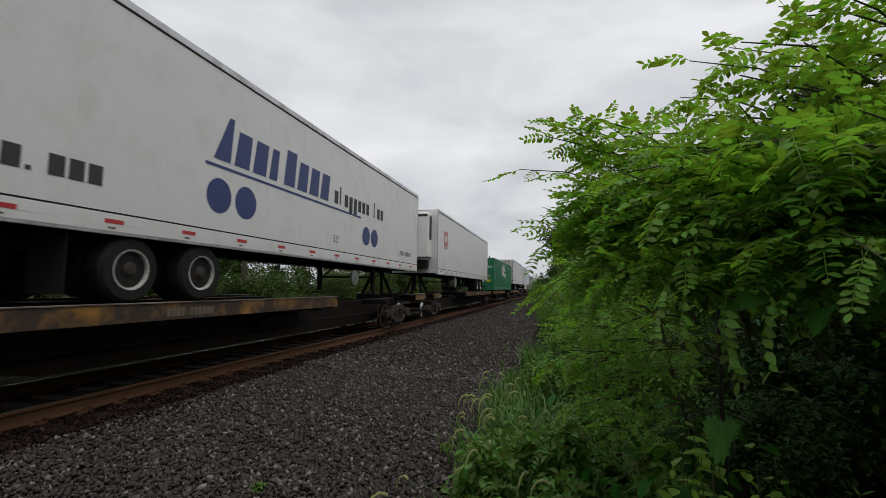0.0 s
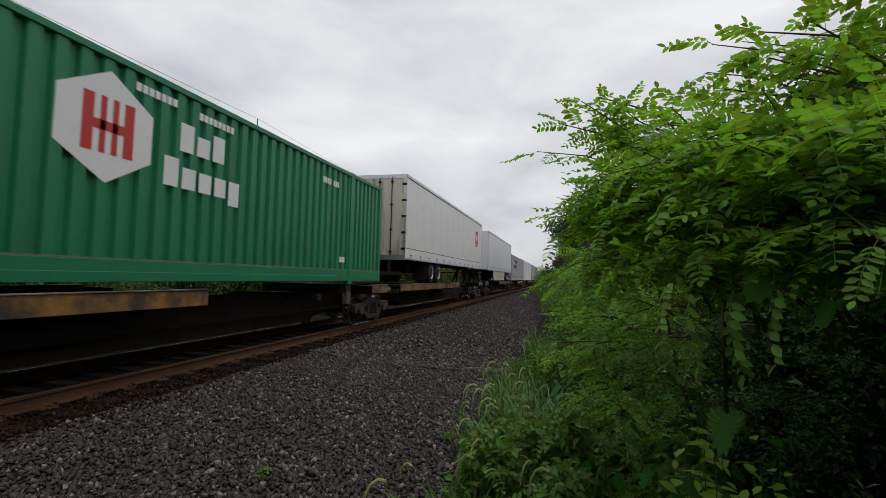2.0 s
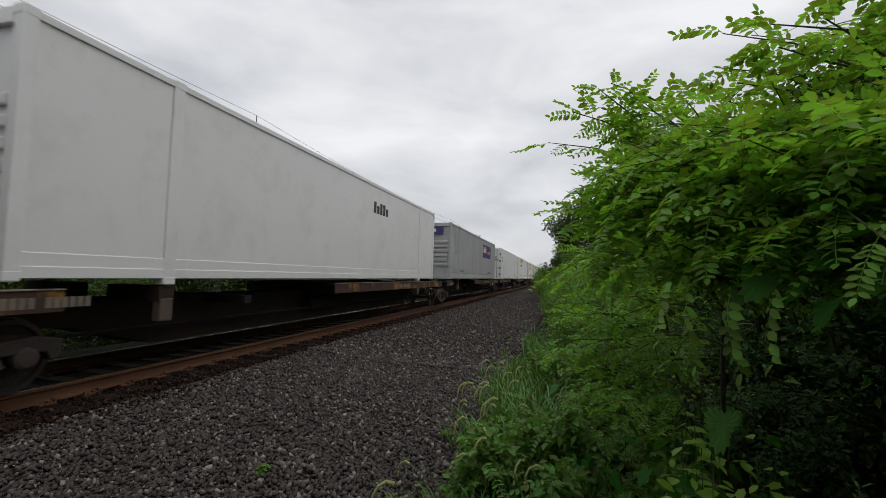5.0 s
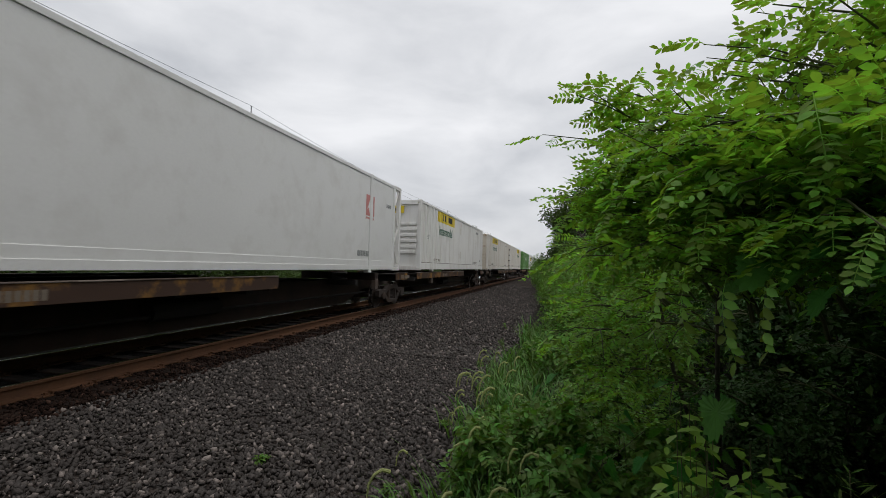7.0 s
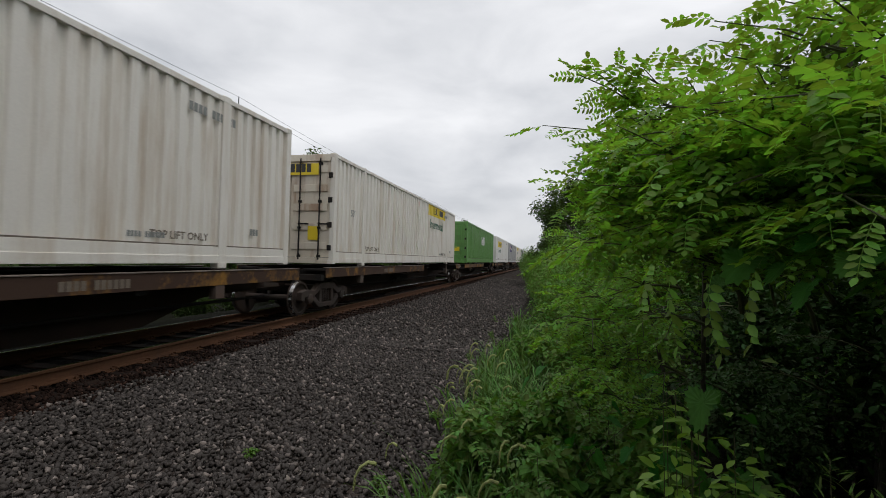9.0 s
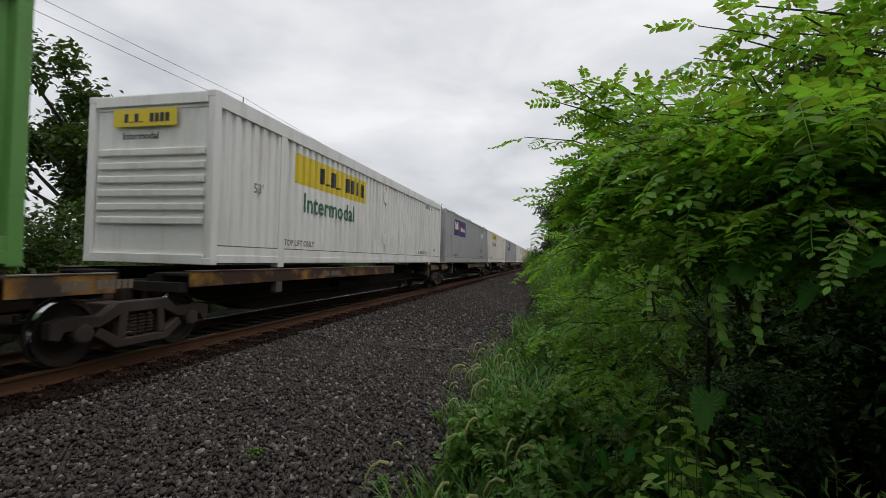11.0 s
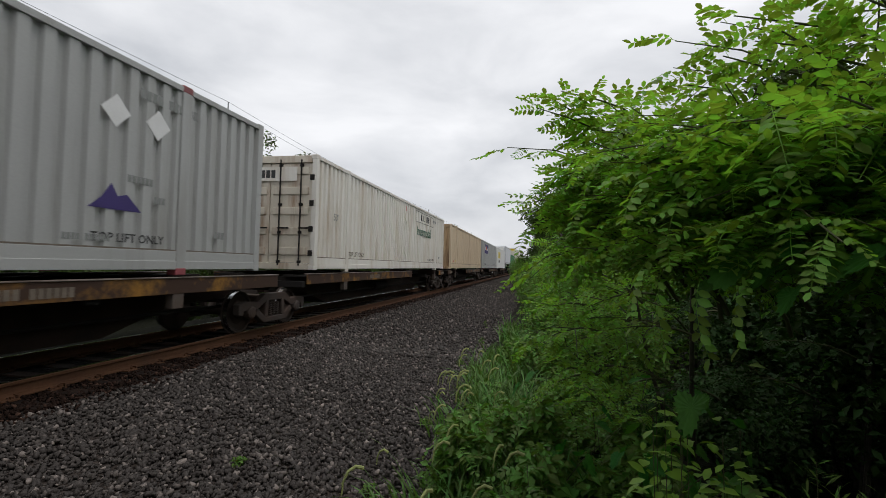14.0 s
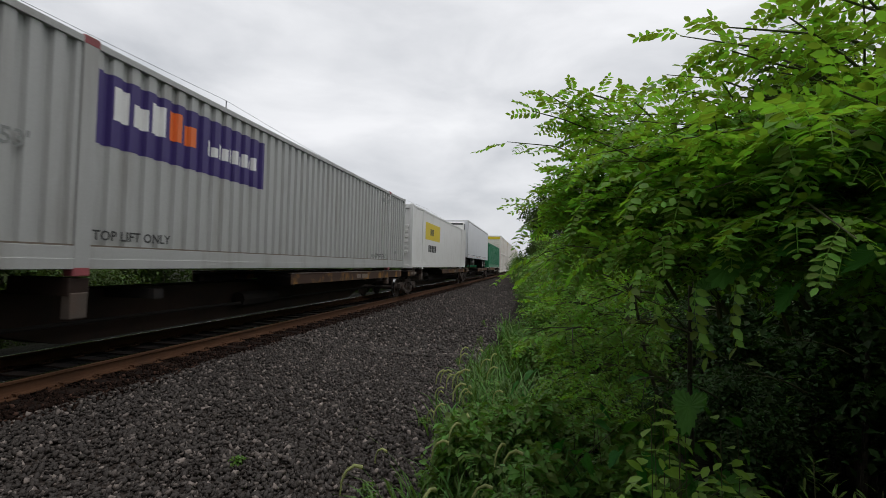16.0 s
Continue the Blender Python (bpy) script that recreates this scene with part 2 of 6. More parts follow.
def ground_material():
    """Crushed stone near the track, soil and low green beside it."""
    m = bpy.data.materials.new("gravel_and_soil")
    m.use_nodes = True
    n, l = m.node_tree.nodes, m.node_tree.links
    bs = n["Principled BSDF"]
    co = n.new("ShaderNodeTexCoord")
    vo = n.new("ShaderNodeTexVoronoi")
    vo.inputs["Scale"].default_value = 21.0
    l.new(co.outputs["Object"], vo.inputs["Vector"])
    big = n.new("ShaderNodeTexNoise")
    big.inputs["Scale"].default_value, big.inputs["Detail"].default_value = 0.7, 6
    l.new(co.outputs["Object"], big.inputs["Vector"])
    sep = n.new("ShaderNodeSeparateColor")
    l.new(vo.outputs["Color"], sep.inputs[0])
    rp = n.new("ShaderNodeValToRGB")
    rp.color_ramp.elements[0].color, rp.color_ramp.elements[1].color = (0.006, 0.005, 0.0045, 1), (0.065, 0.056, 0.051, 1)
    l.new(sep.outputs[0], rp.inputs[0])
    tint = n.new("ShaderNodeMix"); tint.data_type = "RGBA"; tint.blend_type = "MULTIPLY"
    tr = n.new("ShaderNodeValToRGB")
    tr.color_ramp.elements[0].position, tr.color_ramp.elements[1].position = 0.3, 0.7
    tr.color_ramp.elements[0].color, tr.color_ramp.elements[1].color = (0.95, 0.90, 0.90, 1), (1.05, 0.97, 0.90, 1)
    l.new(big.outputs["Fac"], tr.inputs[0])
    tint.inputs[0].default_value = 1.0
    l.new(rp.outputs[0], tint.inputs[6]); l.new(tr.outputs[0], tint.inputs[7])
    sx = n.new("ShaderNodeSeparateXYZ")
    l.new(co.outputs["Object"], sx.inputs[0])
    wob = n.new("ShaderNodeMath"); wob.operation = "MULTIPLY_ADD"
    wob.inputs[1].default_value = 1.6
    l.new(big.outputs["Fac"], wob.inputs[0]); l.new(sx.outputs["X"], wob.inputs[2])
    # Oily bed and the shade under the train, both put into the colour.
    oil_and_shade = n.new("ShaderNodeMapRange")
    oil_and_shade.inputs["From Min"].default_value, oil_and_shade.inputs["From Max"].default_value = -5.0, -4.4
    oil_and_shade.inputs["To Min"].default_value, oil_and_shade.inputs["To Max"].default_value = 0.10, 1.0
    l.new(wob.outputs[0], oil_and_shade.inputs["Value"])
    darkened_bed = n.new("ShaderNodeMix"); darkened_bed.data_type = "RGBA"; darkened_bed.blend_type = "MULTIPLY"
    darkened_bed.inputs[0].default_value = 1.0
    l.new(tint.outputs[2], darkened_bed.inputs[6]); l.new(oil_and_shade.outputs[0], darkened_bed.inputs[7])
    soil = n.new("ShaderNodeMapRange")
    soil.inputs["From Min"].default_value, soil.inputs["From Max"].default_value = -0.5, 0.3
    l.new(wob.outputs[0], soil.inputs["Value"])
    far = n.new("ShaderNodeMapRange")
    far.inputs["From Min"].default_value, far.inputs["From Max"].default_value = -7.6, -8.6
    l.new(wob.outputs[0], far.inputs["Value"])
    both = n.new("ShaderNodeMath"); both.operation = "MAXIMUM"
    l.new(soil.outputs[0], both.inputs[0]); l.new(far.outputs[0], both.inputs[1])
    mx = n.new("ShaderNodeMix"); mx.data_type = "RGBA"
    mx.inputs[7].default_value = (0.013, 0.014, 0.008, 1)
    l.new(both.outputs[0], mx.inputs[0]); l.new(darkened_bed.outputs[2], mx.inputs[6])
    l.new(mx.outputs[2], bs.inputs["Base Color"])
    bs.inputs["Roughness"].default_value = 0.95
    bs.inputs["Specular IOR Level"].default_value = 0.08
    bp = n.new("ShaderNodeBump")
    bp.inputs["Strength"].default_value, bp.inputs["Distance"].default_value = 1.0, 0.03
    bp.invert = True
    l.new(vo.outputs["Distance"], bp.inputs["Height"]); l.new(bp.outputs[0], bs.inputs["Normal"])
    return m


M_GROUND = ground_material()


# ---- mesh helpers ----
def to_mesh(name, bm, mats, smooth=False):
    me = bpy.data.meshes.new(name)
    bm.to_mesh(me)
    bm.free()
    for m in (mats if isinstance(mats, (list, tuple)) else [mats]):
        me.materials.append(m)
    if smooth:
        me.polygons.foreach_set("use_smooth", [True] * len(me.polygons))
    return me


def part(name, bm, mats, parent=None, label="", smooth=False, at=None):
    """Links a bmesh, or a mesh made before, as one object under a thing or a part."""
    me = bm if isinstance(bm, bpy.types.Mesh) else to_mesh(name, bm, mats, smooth)
    ob = new(name, me)
    if parent:
        ob.parent = parent
    if at is not None:
        ob.matrix_basis = at if isinstance(at, Matrix) else Matrix.Translation(at)
    if label:
        tagged(ob, label)
    return ob


def box(bm, x0, x1, y0, y1, z0, z1, bevel=0.0):
    g = bmesh.ops.create_cube(bm, size=1.0, matrix=Matrix.Translation(((x0 + x1) / 2, (y0 + y1) / 2, (z0 + z1) / 2))
                              @ Matrix.Diagonal((abs(x1 - x0), abs(y1 - y0), abs(z1 - z0), 1)))
    if bevel:
        es = list({e for v in g["verts"] for e in v.link_edges})
        bmesh.ops.bevel(bm, geom=es, offset=bevel, segments=2, affect="EDGES", profile=0.5)
    return bm


def boxes(*specs, bevel=0.0):
    bm = bmesh.new()
    for s in specs:
        box(bm, *s, bevel=bevel)
    return bm


def rod(bm, a, b, r, n=8, r2=None):
    a, b = Vector(a), Vector(b)
    d = b - a
    m = Matrix.Translation((a + b) / 2) @ d.to_track_quat("Z", "Y").to_matrix().to_4x4()
    bmesh.ops.create_cone(bm, cap_ends=True, segments=n, radius1=r, radius2=r if r2 is None else r2, depth=d.length, matrix=m)
    return bm


def rods(*specs, n=8):
    bm = bmesh.new()
    for a, b, r in specs:
        rod(bm, a, b, r, n)
    return bm


def lathe(profile, n=24):
    """A solid turned about the x axis from (x, radius) pairs."""
    bm = bmesh.new()
    rings = []
    for x, r in profile:
        rings.append([bm.verts.new((x, r * math.cos(2 * math.pi * i / n), r * math.sin(2 * math.pi * i / n))) for i in range(n)])
    for a, b in zip(rings, rings[1:]):
        for i in range(n):
            bm.faces.new((a[i], a[(i + 1) % n], b[(i + 1) % n], b[i]))
    bm.faces.new(rings[0]); bm.faces.new(rings[-1][::-1])
    bmesh.ops.recalc_face_normals(bm, faces=bm.faces)
    return bm


def prism(points, x0, x1):
    """A plate of the outline points (y, z), from x0 to x1."""
    bm = bmesh.new()
    a = [bm.verts.new((x0, y, z)) for y, z in points]
    b = [bm.verts.new((x1, y, z)) for y, z in points]
    n = len(points)
    bm.faces.new(a); bm.faces.new(b[::-1])
    for i in range(n):
        bm.faces.new((a[i], b[i], b[(i + 1) % n], a[(i + 1) % n]))
    bmesh.ops.recalc_face_normals(bm, faces=bm.faces)
    return bm


def raw(name, verts, faces_n, loops, mats, index=None, smooth=False):
    """A mesh from arrays: corners, corners a face, corner numbers."""
    me = bpy.data.meshes.new(name)
    me.vertices.add(len(verts)); me.vertices.foreach_set("co", np.asarray(verts, np.float32).ravel())
    loops = np.asarray(loops, np.int32).ravel()
    me.loops.add(len(loops)); me.loops.foreach_set("vertex_index", loops)
    faces_n = np.asarray(faces_n, np.int32)
    me.polygons.add(len(faces_n))
    me.polygons.foreach_set("loop_start", np.concatenate([[0], np.cumsum(faces_n)[:-1]]).astype(np.int32))
    for m in (mats if isinstance(mats, (list, tuple)) else [mats]):
        me.materials.append(m)
    if index is not None:
        me.polygons.foreach_set("material_index", np.asarray(index, np.int32))
    if smooth:
        me.polygons.foreach_set("use_smooth", [True] * len(faces_n))
    me.update(calc_edges=True)
    me.validate()
    return me


def lettering(text, size, mat, parent, y, z, x, label="", end=False, stretch=1.0):
    """Painted words on the near side (running along y), or on the leading end (running along x, with y and x swapped)."""
    cu = bpy.data.curves.new("lettering", "FONT")
    cu.body, cu.size, cu.extrude, cu.resolution_u = text, size, 0.001, 2
    cu.offset = 0.016 * size
    tmp = new("lettering", cu)
    me = bpy.data.meshes.new_from_object(tmp.evaluated_get(bpy.context.evaluated_depsgraph_get()))
    bpy.data.objects.remove(tmp)
    me.materials.clear(); me.materials.append(mat)
    m = (pose(y, x, z, 90, 0, 0) if end else pose(x, y, z, 90, 0, 90)) @ Matrix.Diagonal((stretch, 1, 1, 1))
    return part("lettering", me, None, parent, label, at=m)


def bars(heights, y, z, size, x, mat, parent, label="", step=0.72, slant=0.0, end=False, name="lettering"):
    """Letter-sized plain blocks for writing that is not spelled out: heights as shares of size; 0 leaves a space."""
    bm = bmesh.new()
    p = y
    for h in heights:
        w = size * step
        if h:
            lo = 0 if h > 0 else -0.25 * size
            h = abs(h)
            if end:
                box(bm, p, p + w * 0.78, x - 0.002, x, z + lo, z + h * size)
            else:
                box(bm, x, x + 0.002, p, p + w * 0.78, z + lo, z + h * size)
        p += w
    return part(name, bm, mat, parent, label)


def plate(y0, y1, z0, z1, x, mat, parent, name="sign", label="", end=False):
    """A thin sheet on the near side at x, or on the leading end at y = x."""
    bm = boxes((y0, y1, x - 0.003, x, z0, z1)) if end else boxes((x, x + 0.003, y0, y1, z0, z1))
    return part(name, bm, mat, parent, label)


MOVING = []      # things of the train, with their place along the track at the start


# ---- ground: one sheet to the horizon ----
def ground_height(x, y):
    """The ballast bed, its shoulder, the stony strip beside it and the soil under the bushes."""
    pts = [(-3000, -1.2), (-60, -1.2), (-14, -0.9), (-11.2, -0.75), (-9.4, -0.22), (-5.35, -0.215), (-4.6, -0.26), (-3.4, -0.36), (-1.2, -0.40), (0.2, -0.34),
           (3, -0.30), (60, -0.3), (3000, -0.3)]
    for (a, za), (b, zb) in zip(pts, pts[1:]):
        if a <= x <= b:
            return za + (zb - za) * (x - a) / (b - a)
    return -0.4


def build_ground():
    xs = sorted(set([-3000, -600, -150, -60, -30, -20] + [-16 + 0.4 * i for i in range(56)] + [8, 12, 25, 60, 200, 800, 3000]))
    ys = sorted(set([-3000, -600, -150, -60, -30, -15] + [-8 + 0.4 * i for i in range(120)] + [44, 52, 62, 75, 95, 130, 200, 350, 600, 1200, 3000]))
    verts = []
    for y in ys:
        for x in xs:
            z = ground_height(x, y)
            if abs(x) < 30 and abs(y) < 60 and not -9.5 < x < -5.0:
                z += 0.05 * noise.noise(Vector((x * 0.8, y * 0.5, 3.1))) + 0.015 * noise.noise(Vector((x * 3, y * 3, 1.7)))
            verts.append((x, y, z))
    nx = len(xs)
    loops = [(j * nx + i, j * nx + i + 1, (j + 1) * nx + i + 1, (j + 1) * nx + i) for j in range(len(ys) - 1) for i in range(nx - 1)]
    ob = new("ground", raw("ground", verts, [4] * len(loops), loops, M_GROUND, smooth=True))
    tagged(ob, "grey crushed stone beside the track, green soil beyond", "ground", kind="structure")


build_ground()


# ---- track ----
def build_track():
    track = tagged(new("railway_track"), "rusty steel rails with polished heads on dark wooden ties", "railway track", kind="structure")
    track.matrix_basis = Matrix.Translation((TRACK_X, 0, 0))
    prof = [(-0.076, -0.185), (0.076, -0.185), (0.076, -0.172), (0.018, -0.155), (0.010, -0.130), (0.010, -0.055), (0.036, -0.040),
            (0.036, -0.010), (0.026, 0.0), (-0.026, 0.0), (-0.036, -0.010), (-0.036, -0.040), (-0.010, -0.055), (-0.010, -0.130), (-0.018, -0.155), (-0.076, -0.172)]
    for side in (1, -1):
        bm = bmesh.new()
        a = [bm.verts.new((x + side * 0.754, -420, z)) for x, z in prof]
        b = [bm.verts.new((x + side * 0.754, 700, z)) for x, z in prof]
        n = len(prof)
        for i in range(n):
            f = bm.faces.new((a[i], a[(i + 1) % n], b[(i + 1) % n], b[i]))
            f.material_index = 1 if i == 8 else 0
        bm.faces.new(a); bm.faces.new(b)
        bmesh.ops.recalc_face_normals(bm, faces=bm.faces)
        part("rail", bm, [M_RAILSIDE, M_RAILTOP], track)
    ties = []
    for k in range(3):
        bm = boxes((-1.3 - 0.02 * k, 1.3 + 0.03 * k, -0.115, 0.115, -0.36, -0.19 - 0.004 * k), bevel=0.012)
        ties.append(to_mesh("tie", bm, M_TIE))
    fix = to_mesh("tie_plate", boxes(*[s for c in (-0.754, 0.754) for s in ((c - 0.17, c + 0.17, -0.09, 0.09, -0.191, -0.176),
                  (c - 0.125, c - 0.095, -0.05, -0.02, -0.178, -0.150), (c + 0.095, c + 0.125, 0.02, 0.05, -0.178, -0.150),
                  (c - 0.10, c + 0.10, 0.118, 0.135, -0.20, -0.15))]), M_RAILSIDE)
    rnd = random.Random(4)
    bulk = bmesh.new()
    for i in range(-20, 480):
        y = 0.53 * i + rnd.uniform(-0.03, 0.03)
        if -8 <= i < 282:
            at = pose(rnd.uniform(-0.06, 0.06), y, 0, 0, 0, rnd.uniform(-1, 1))
            part("tie", ties[i % 3], None, track, at=at)
            if i < 120:
                part("tie_plate", fix, None, track, at=(0, y, 0))
        else:
            box(bulk, -1.3, 1.3, y - 0.115, y + 0.115, -0.36, -0.19)
    tagged(part("distant_ties", bulk, M_TIE, track), kind="stuff")


build_track()


# ---- loose ballast: real stones where they can be told apart ----
def stones(name, count, area, size, mat, label, seed, density=None):
    rs = np.random.RandomState(seed)
    base = np.array([(x, y, z) for x in (-1, 1) for y in (-1, 1) for z in (-1, 1)]) * 0.72
    quads = ((0, 1, 3, 2), (4, 6, 7, 5), (0, 4, 5, 1), (2, 3, 7, 6), (0, 2, 6, 4), (1, 5, 7, 3))
    tri = np.array([t for a, b, c, d in quads for t in ((a, b, c), (a, c, d))])
    x0, x1, y0, y1 = area
    u = rs.rand(count) ** (density or 1.0)
    px, py = x0 + (x1 - x0) * rs.rand(count), y0 + (y1 - y0) * u
    s = size[0] + (size[1] - size[0]) * rs.rand(count) ** 1.8
    q = rs.randn(count, 3, 3)
    q, _ = np.linalg.qr(q)
    sc = np.stack([1.15 * np.ones(count), 0.60 + 0.35 * rs.rand(count), 0.40 + 0.3 * rs.rand(count)], 1)
    shape = base[None] * (0.45 + 0.75 * rs.rand(count, len(base), 3))
    v = np.einsum("nij,nkj->nki", q, shape * sc[:, None]) * s[:, None, None]
    pz = np.array([ground_height(a, b) for a, b in zip(px, py)])
    pz += 0.05 * np.array([noise.noise(Vector((a * 0.8, b * 0.5, 3.1))) if a > -5.0 else 0.0 for a, b in zip(px, py)])
    v += np.stack([px, py, pz + s * (0.1 + 0.9 * rs.rand(count))], 1)[:, None]
    loops = tri[None] + (np.arange(count) * len(base))[:, None, None]
    ob = new(name, raw(name, v.reshape(-1, 3), [3] * (count * len(tri)), loops, mat))
    return tagged(ob, label, "gravel", kind="stuff")


stones("gravel", 36000, (-5.15, -0.6, 2.4, 9.0), (0.014, 0.040), M_STONE, "loose crushed grey stone beside the track", 1)
stones("gravel", 30000, (-5.2, -0.9, 9.0, 46.0), (0.024, 0.055), M_STONE, "loose crushed grey stone further along the track", 2, 1.9)
stones("gravel", 12000, (-5.95, -5.0, 2.2, 40.0), (0.016, 0.036), M_RUSTSTONE, "rust-dusted stones against the tie ends", 3, 1.8)


# ---- rail cars ----
def wheel_mesh():
    prof = [(-0.07, 0.10), (-0.07, 0.40), (-0.055, 0.445), (-0.035, 0.445), (-0.03, 0.42), (0.065, 0.413), (0.068, 0.36), (0.03, 0.34), (0.0, 0.24), (0.02, 0.14), (0.09, 0.12), (0.09, 0.0001)]
    return to_mesh("wheel", lathe(prof, 28), M_CAST, smooth=False)


W_MESH = wheel_mesh()
AXLE_MESH = to_mesh("axle", rods(((-0.98, 0, 0), (0.98, 0, 0), 0.075), n=12), M_CAST)
TREAD = to_mesh("tread", lathe([(-0.03, 0.4215), (0.062, 0.4145), (0.062, 0.40), (-0.03, 0.40)], 28), M_RAILTOP)
WHEELSETS = []
FRAME_OUT = [(-1.28, 0.36), (-1.28, 0.58), (-1.05, 0.62), (-0.62, 0.60), (-0.36, 0.74), (0.36, 0.74), (0.62, 0.60), (1.05, 0.62), (1.28, 0.58), (1.28, 0.36),
             (1.05, 0.33), (0.68, 0.34), (0.40, 0.17), (-0.40, 0.17), (-0.68, 0.34), (-1.05, 0.33)]


def side_frame_mesh():
    """A cast truck side with its window, pedestals and spring nest."""
    bm = bmesh.new()
    top = [(-1.28, 0.40), (-1.28, 0.60), (-1.04, 0.65), (-0.64, 0.62), (-0.40, 0.78), (0.40, 0.78), (0.64, 0.62), (1.04, 0.65), (1.28, 0.60), (1.28, 0.40),
           (1.16, 0.36), (1.10, 0.47), (0.64, 0.47), (0.34, 0.62), (-0.34, 0.62), (-0.64, 0.47), (-1.10, 0.47), (-1.16, 0.36)]
    low = [(-0.64, 0.47), (-0.72, 0.36), (-0.42, 0.16), (0.42, 0.16), (0.72, 0.36), (0.64, 0.47), (0.34, 0.28), (-0.34, 0.28)]
    posts = [[(-0.40, 0.28), (-0.27, 0.28), (-0.24, 0.64), (-0.36, 0.64)], [(0.27, 0.28), (0.40, 0.28), (0.36, 0.64), (0.24, 0.64)]]
    for outline in (top, low, *posts):
        tmp = prism(outline, -0.07, 0.07)
        me = bpy.data.meshes.new("tmp"); tmp.to_mesh(me); tmp.free()
        bm.from_mesh(me); bpy.data.meshes.remove(me)
    bmesh.ops.bevel(bm, geom=bm.edges[:], offset=0.014, segments=1, affect="EDGES")
    return to_mesh("side_frame", bm, M_CAST)


def spring_mesh():
    """One coil spring."""
    pts = [Vector((0.055 * math.cos(a), 0.055 * math.sin(a), 0.29 + 0.0076 * a)) for a in np.linspace(0, 2 * math.pi * 6, 49)]
    bm = bmesh.new()
    rings = []
    for i, p in enumerate(pts):
        q = (pts[min(i + 1, 48)] - pts[max(i - 1, 0)]).to_track_quat("Z", "Y").to_matrix()
        rings.append([bm.verts.new(p + q @ Vector((0.014 * math.cos(2.0944 * j), 0.014 * math.sin(2.0944 * j), 0))) for j in range(3)])
    for r0, r1 in zip(rings, rings[1:]):
        for j in range(3):
            bm.faces.new((r0[j], r0[(j + 1) % 3], r1[(j + 1) % 3], r1[j]))
    return to_mesh("spring", bm, M_CAST)


SF_MESH, SPRING = side_frame_mesh(), spring_mesh()
CAP = to_mesh("bearing_cap", lathe([(-0.05, 0.13), (0.06, 0.125), (0.08, 0.09), (0.085, 0.0001)], 14), M_CAST)
BOLSTER = to_mesh("bolster", boxes((-0.95, 0.95, -0.2, 0.2, 0.52, 0.72), (-0.25, 0.25, -0.25, 0.25, 0.72, 0.86), bevel=0.02), M_CAST)
RIGGING = to_mesh("brake_rigging", boxes((-0.62, 0.62, -0.42, -0.36, 0.36, 0.44), (-0.62, 0.62, 0.36, 0.42, 0.36, 0.44), (-0.72, -0.64, -0.47, -0.40, 0.26, 0.52),
                 (0.64, 0.72, -0.47, -0.40, 0.26, 0.52), (-0.72, -0.64, 0.40, 0.47, 0.26, 0.52), (0.64, 0.72, 0.40, 0.47, 0.26, 0.52)), M_STEEL)


def truck(car, y):
    """A two-axle truck with its centre at y on the car."""
    bogie = part("truck", BOLSTER, None, car, "cast steel two-axle truck", at=(0, y, 0))
    part("brake_rigging", RIGGING, None, bogie)
    for sx in (1, -1):
        part("side_frame", SF_MESH, None, bogie, at=(sx * 1.0, 0, 0))
        for dy in (-0.14, 0.0, 0.14):
            part("spring", SPRING, None, bogie, "coil spring", at=(sx * 1.0, dy, 0))
    for ay in (-0.89, 0.89):
        ws = part("wheelset", WHEELSET, None, bogie, "steel wheels with bright treads", at=(0, ay, 0.4205))
        WHEELSETS.append((ws, ay))


def wheelset_mesh():
    bm = bmesh.new()
    for me, m, k in ((W_MESH, pose(0.754, 0, 0), 0), (W_MESH, pose(-0.754, 0, 0, 0, 0, 180), 0), (AXLE_MESH, Matrix(), 0), (TREAD, pose(0.756, 0, 0), 1), (TREAD, pose(-0.756, 0, 0, 0, 0, 180), 1),
                     (CAP, pose(1.04, 0, 0), 0), (CAP, pose(-1.04, 0, 0, 0, 0, 180), 0)):
        c = me.copy(); c.transform(m)
        n0 = len(bm.faces)
        bm.from_mesh(c)
        bm.faces.ensure_lookup_table()
        for f in bm.faces[n0:]:
            f.material_index = k
        bpy.data.meshes.remove(c)
    return to_mesh("wheelset", bm, [M_CAST, M_RAILTOP])


WHEELSET = wheelset_mesh()


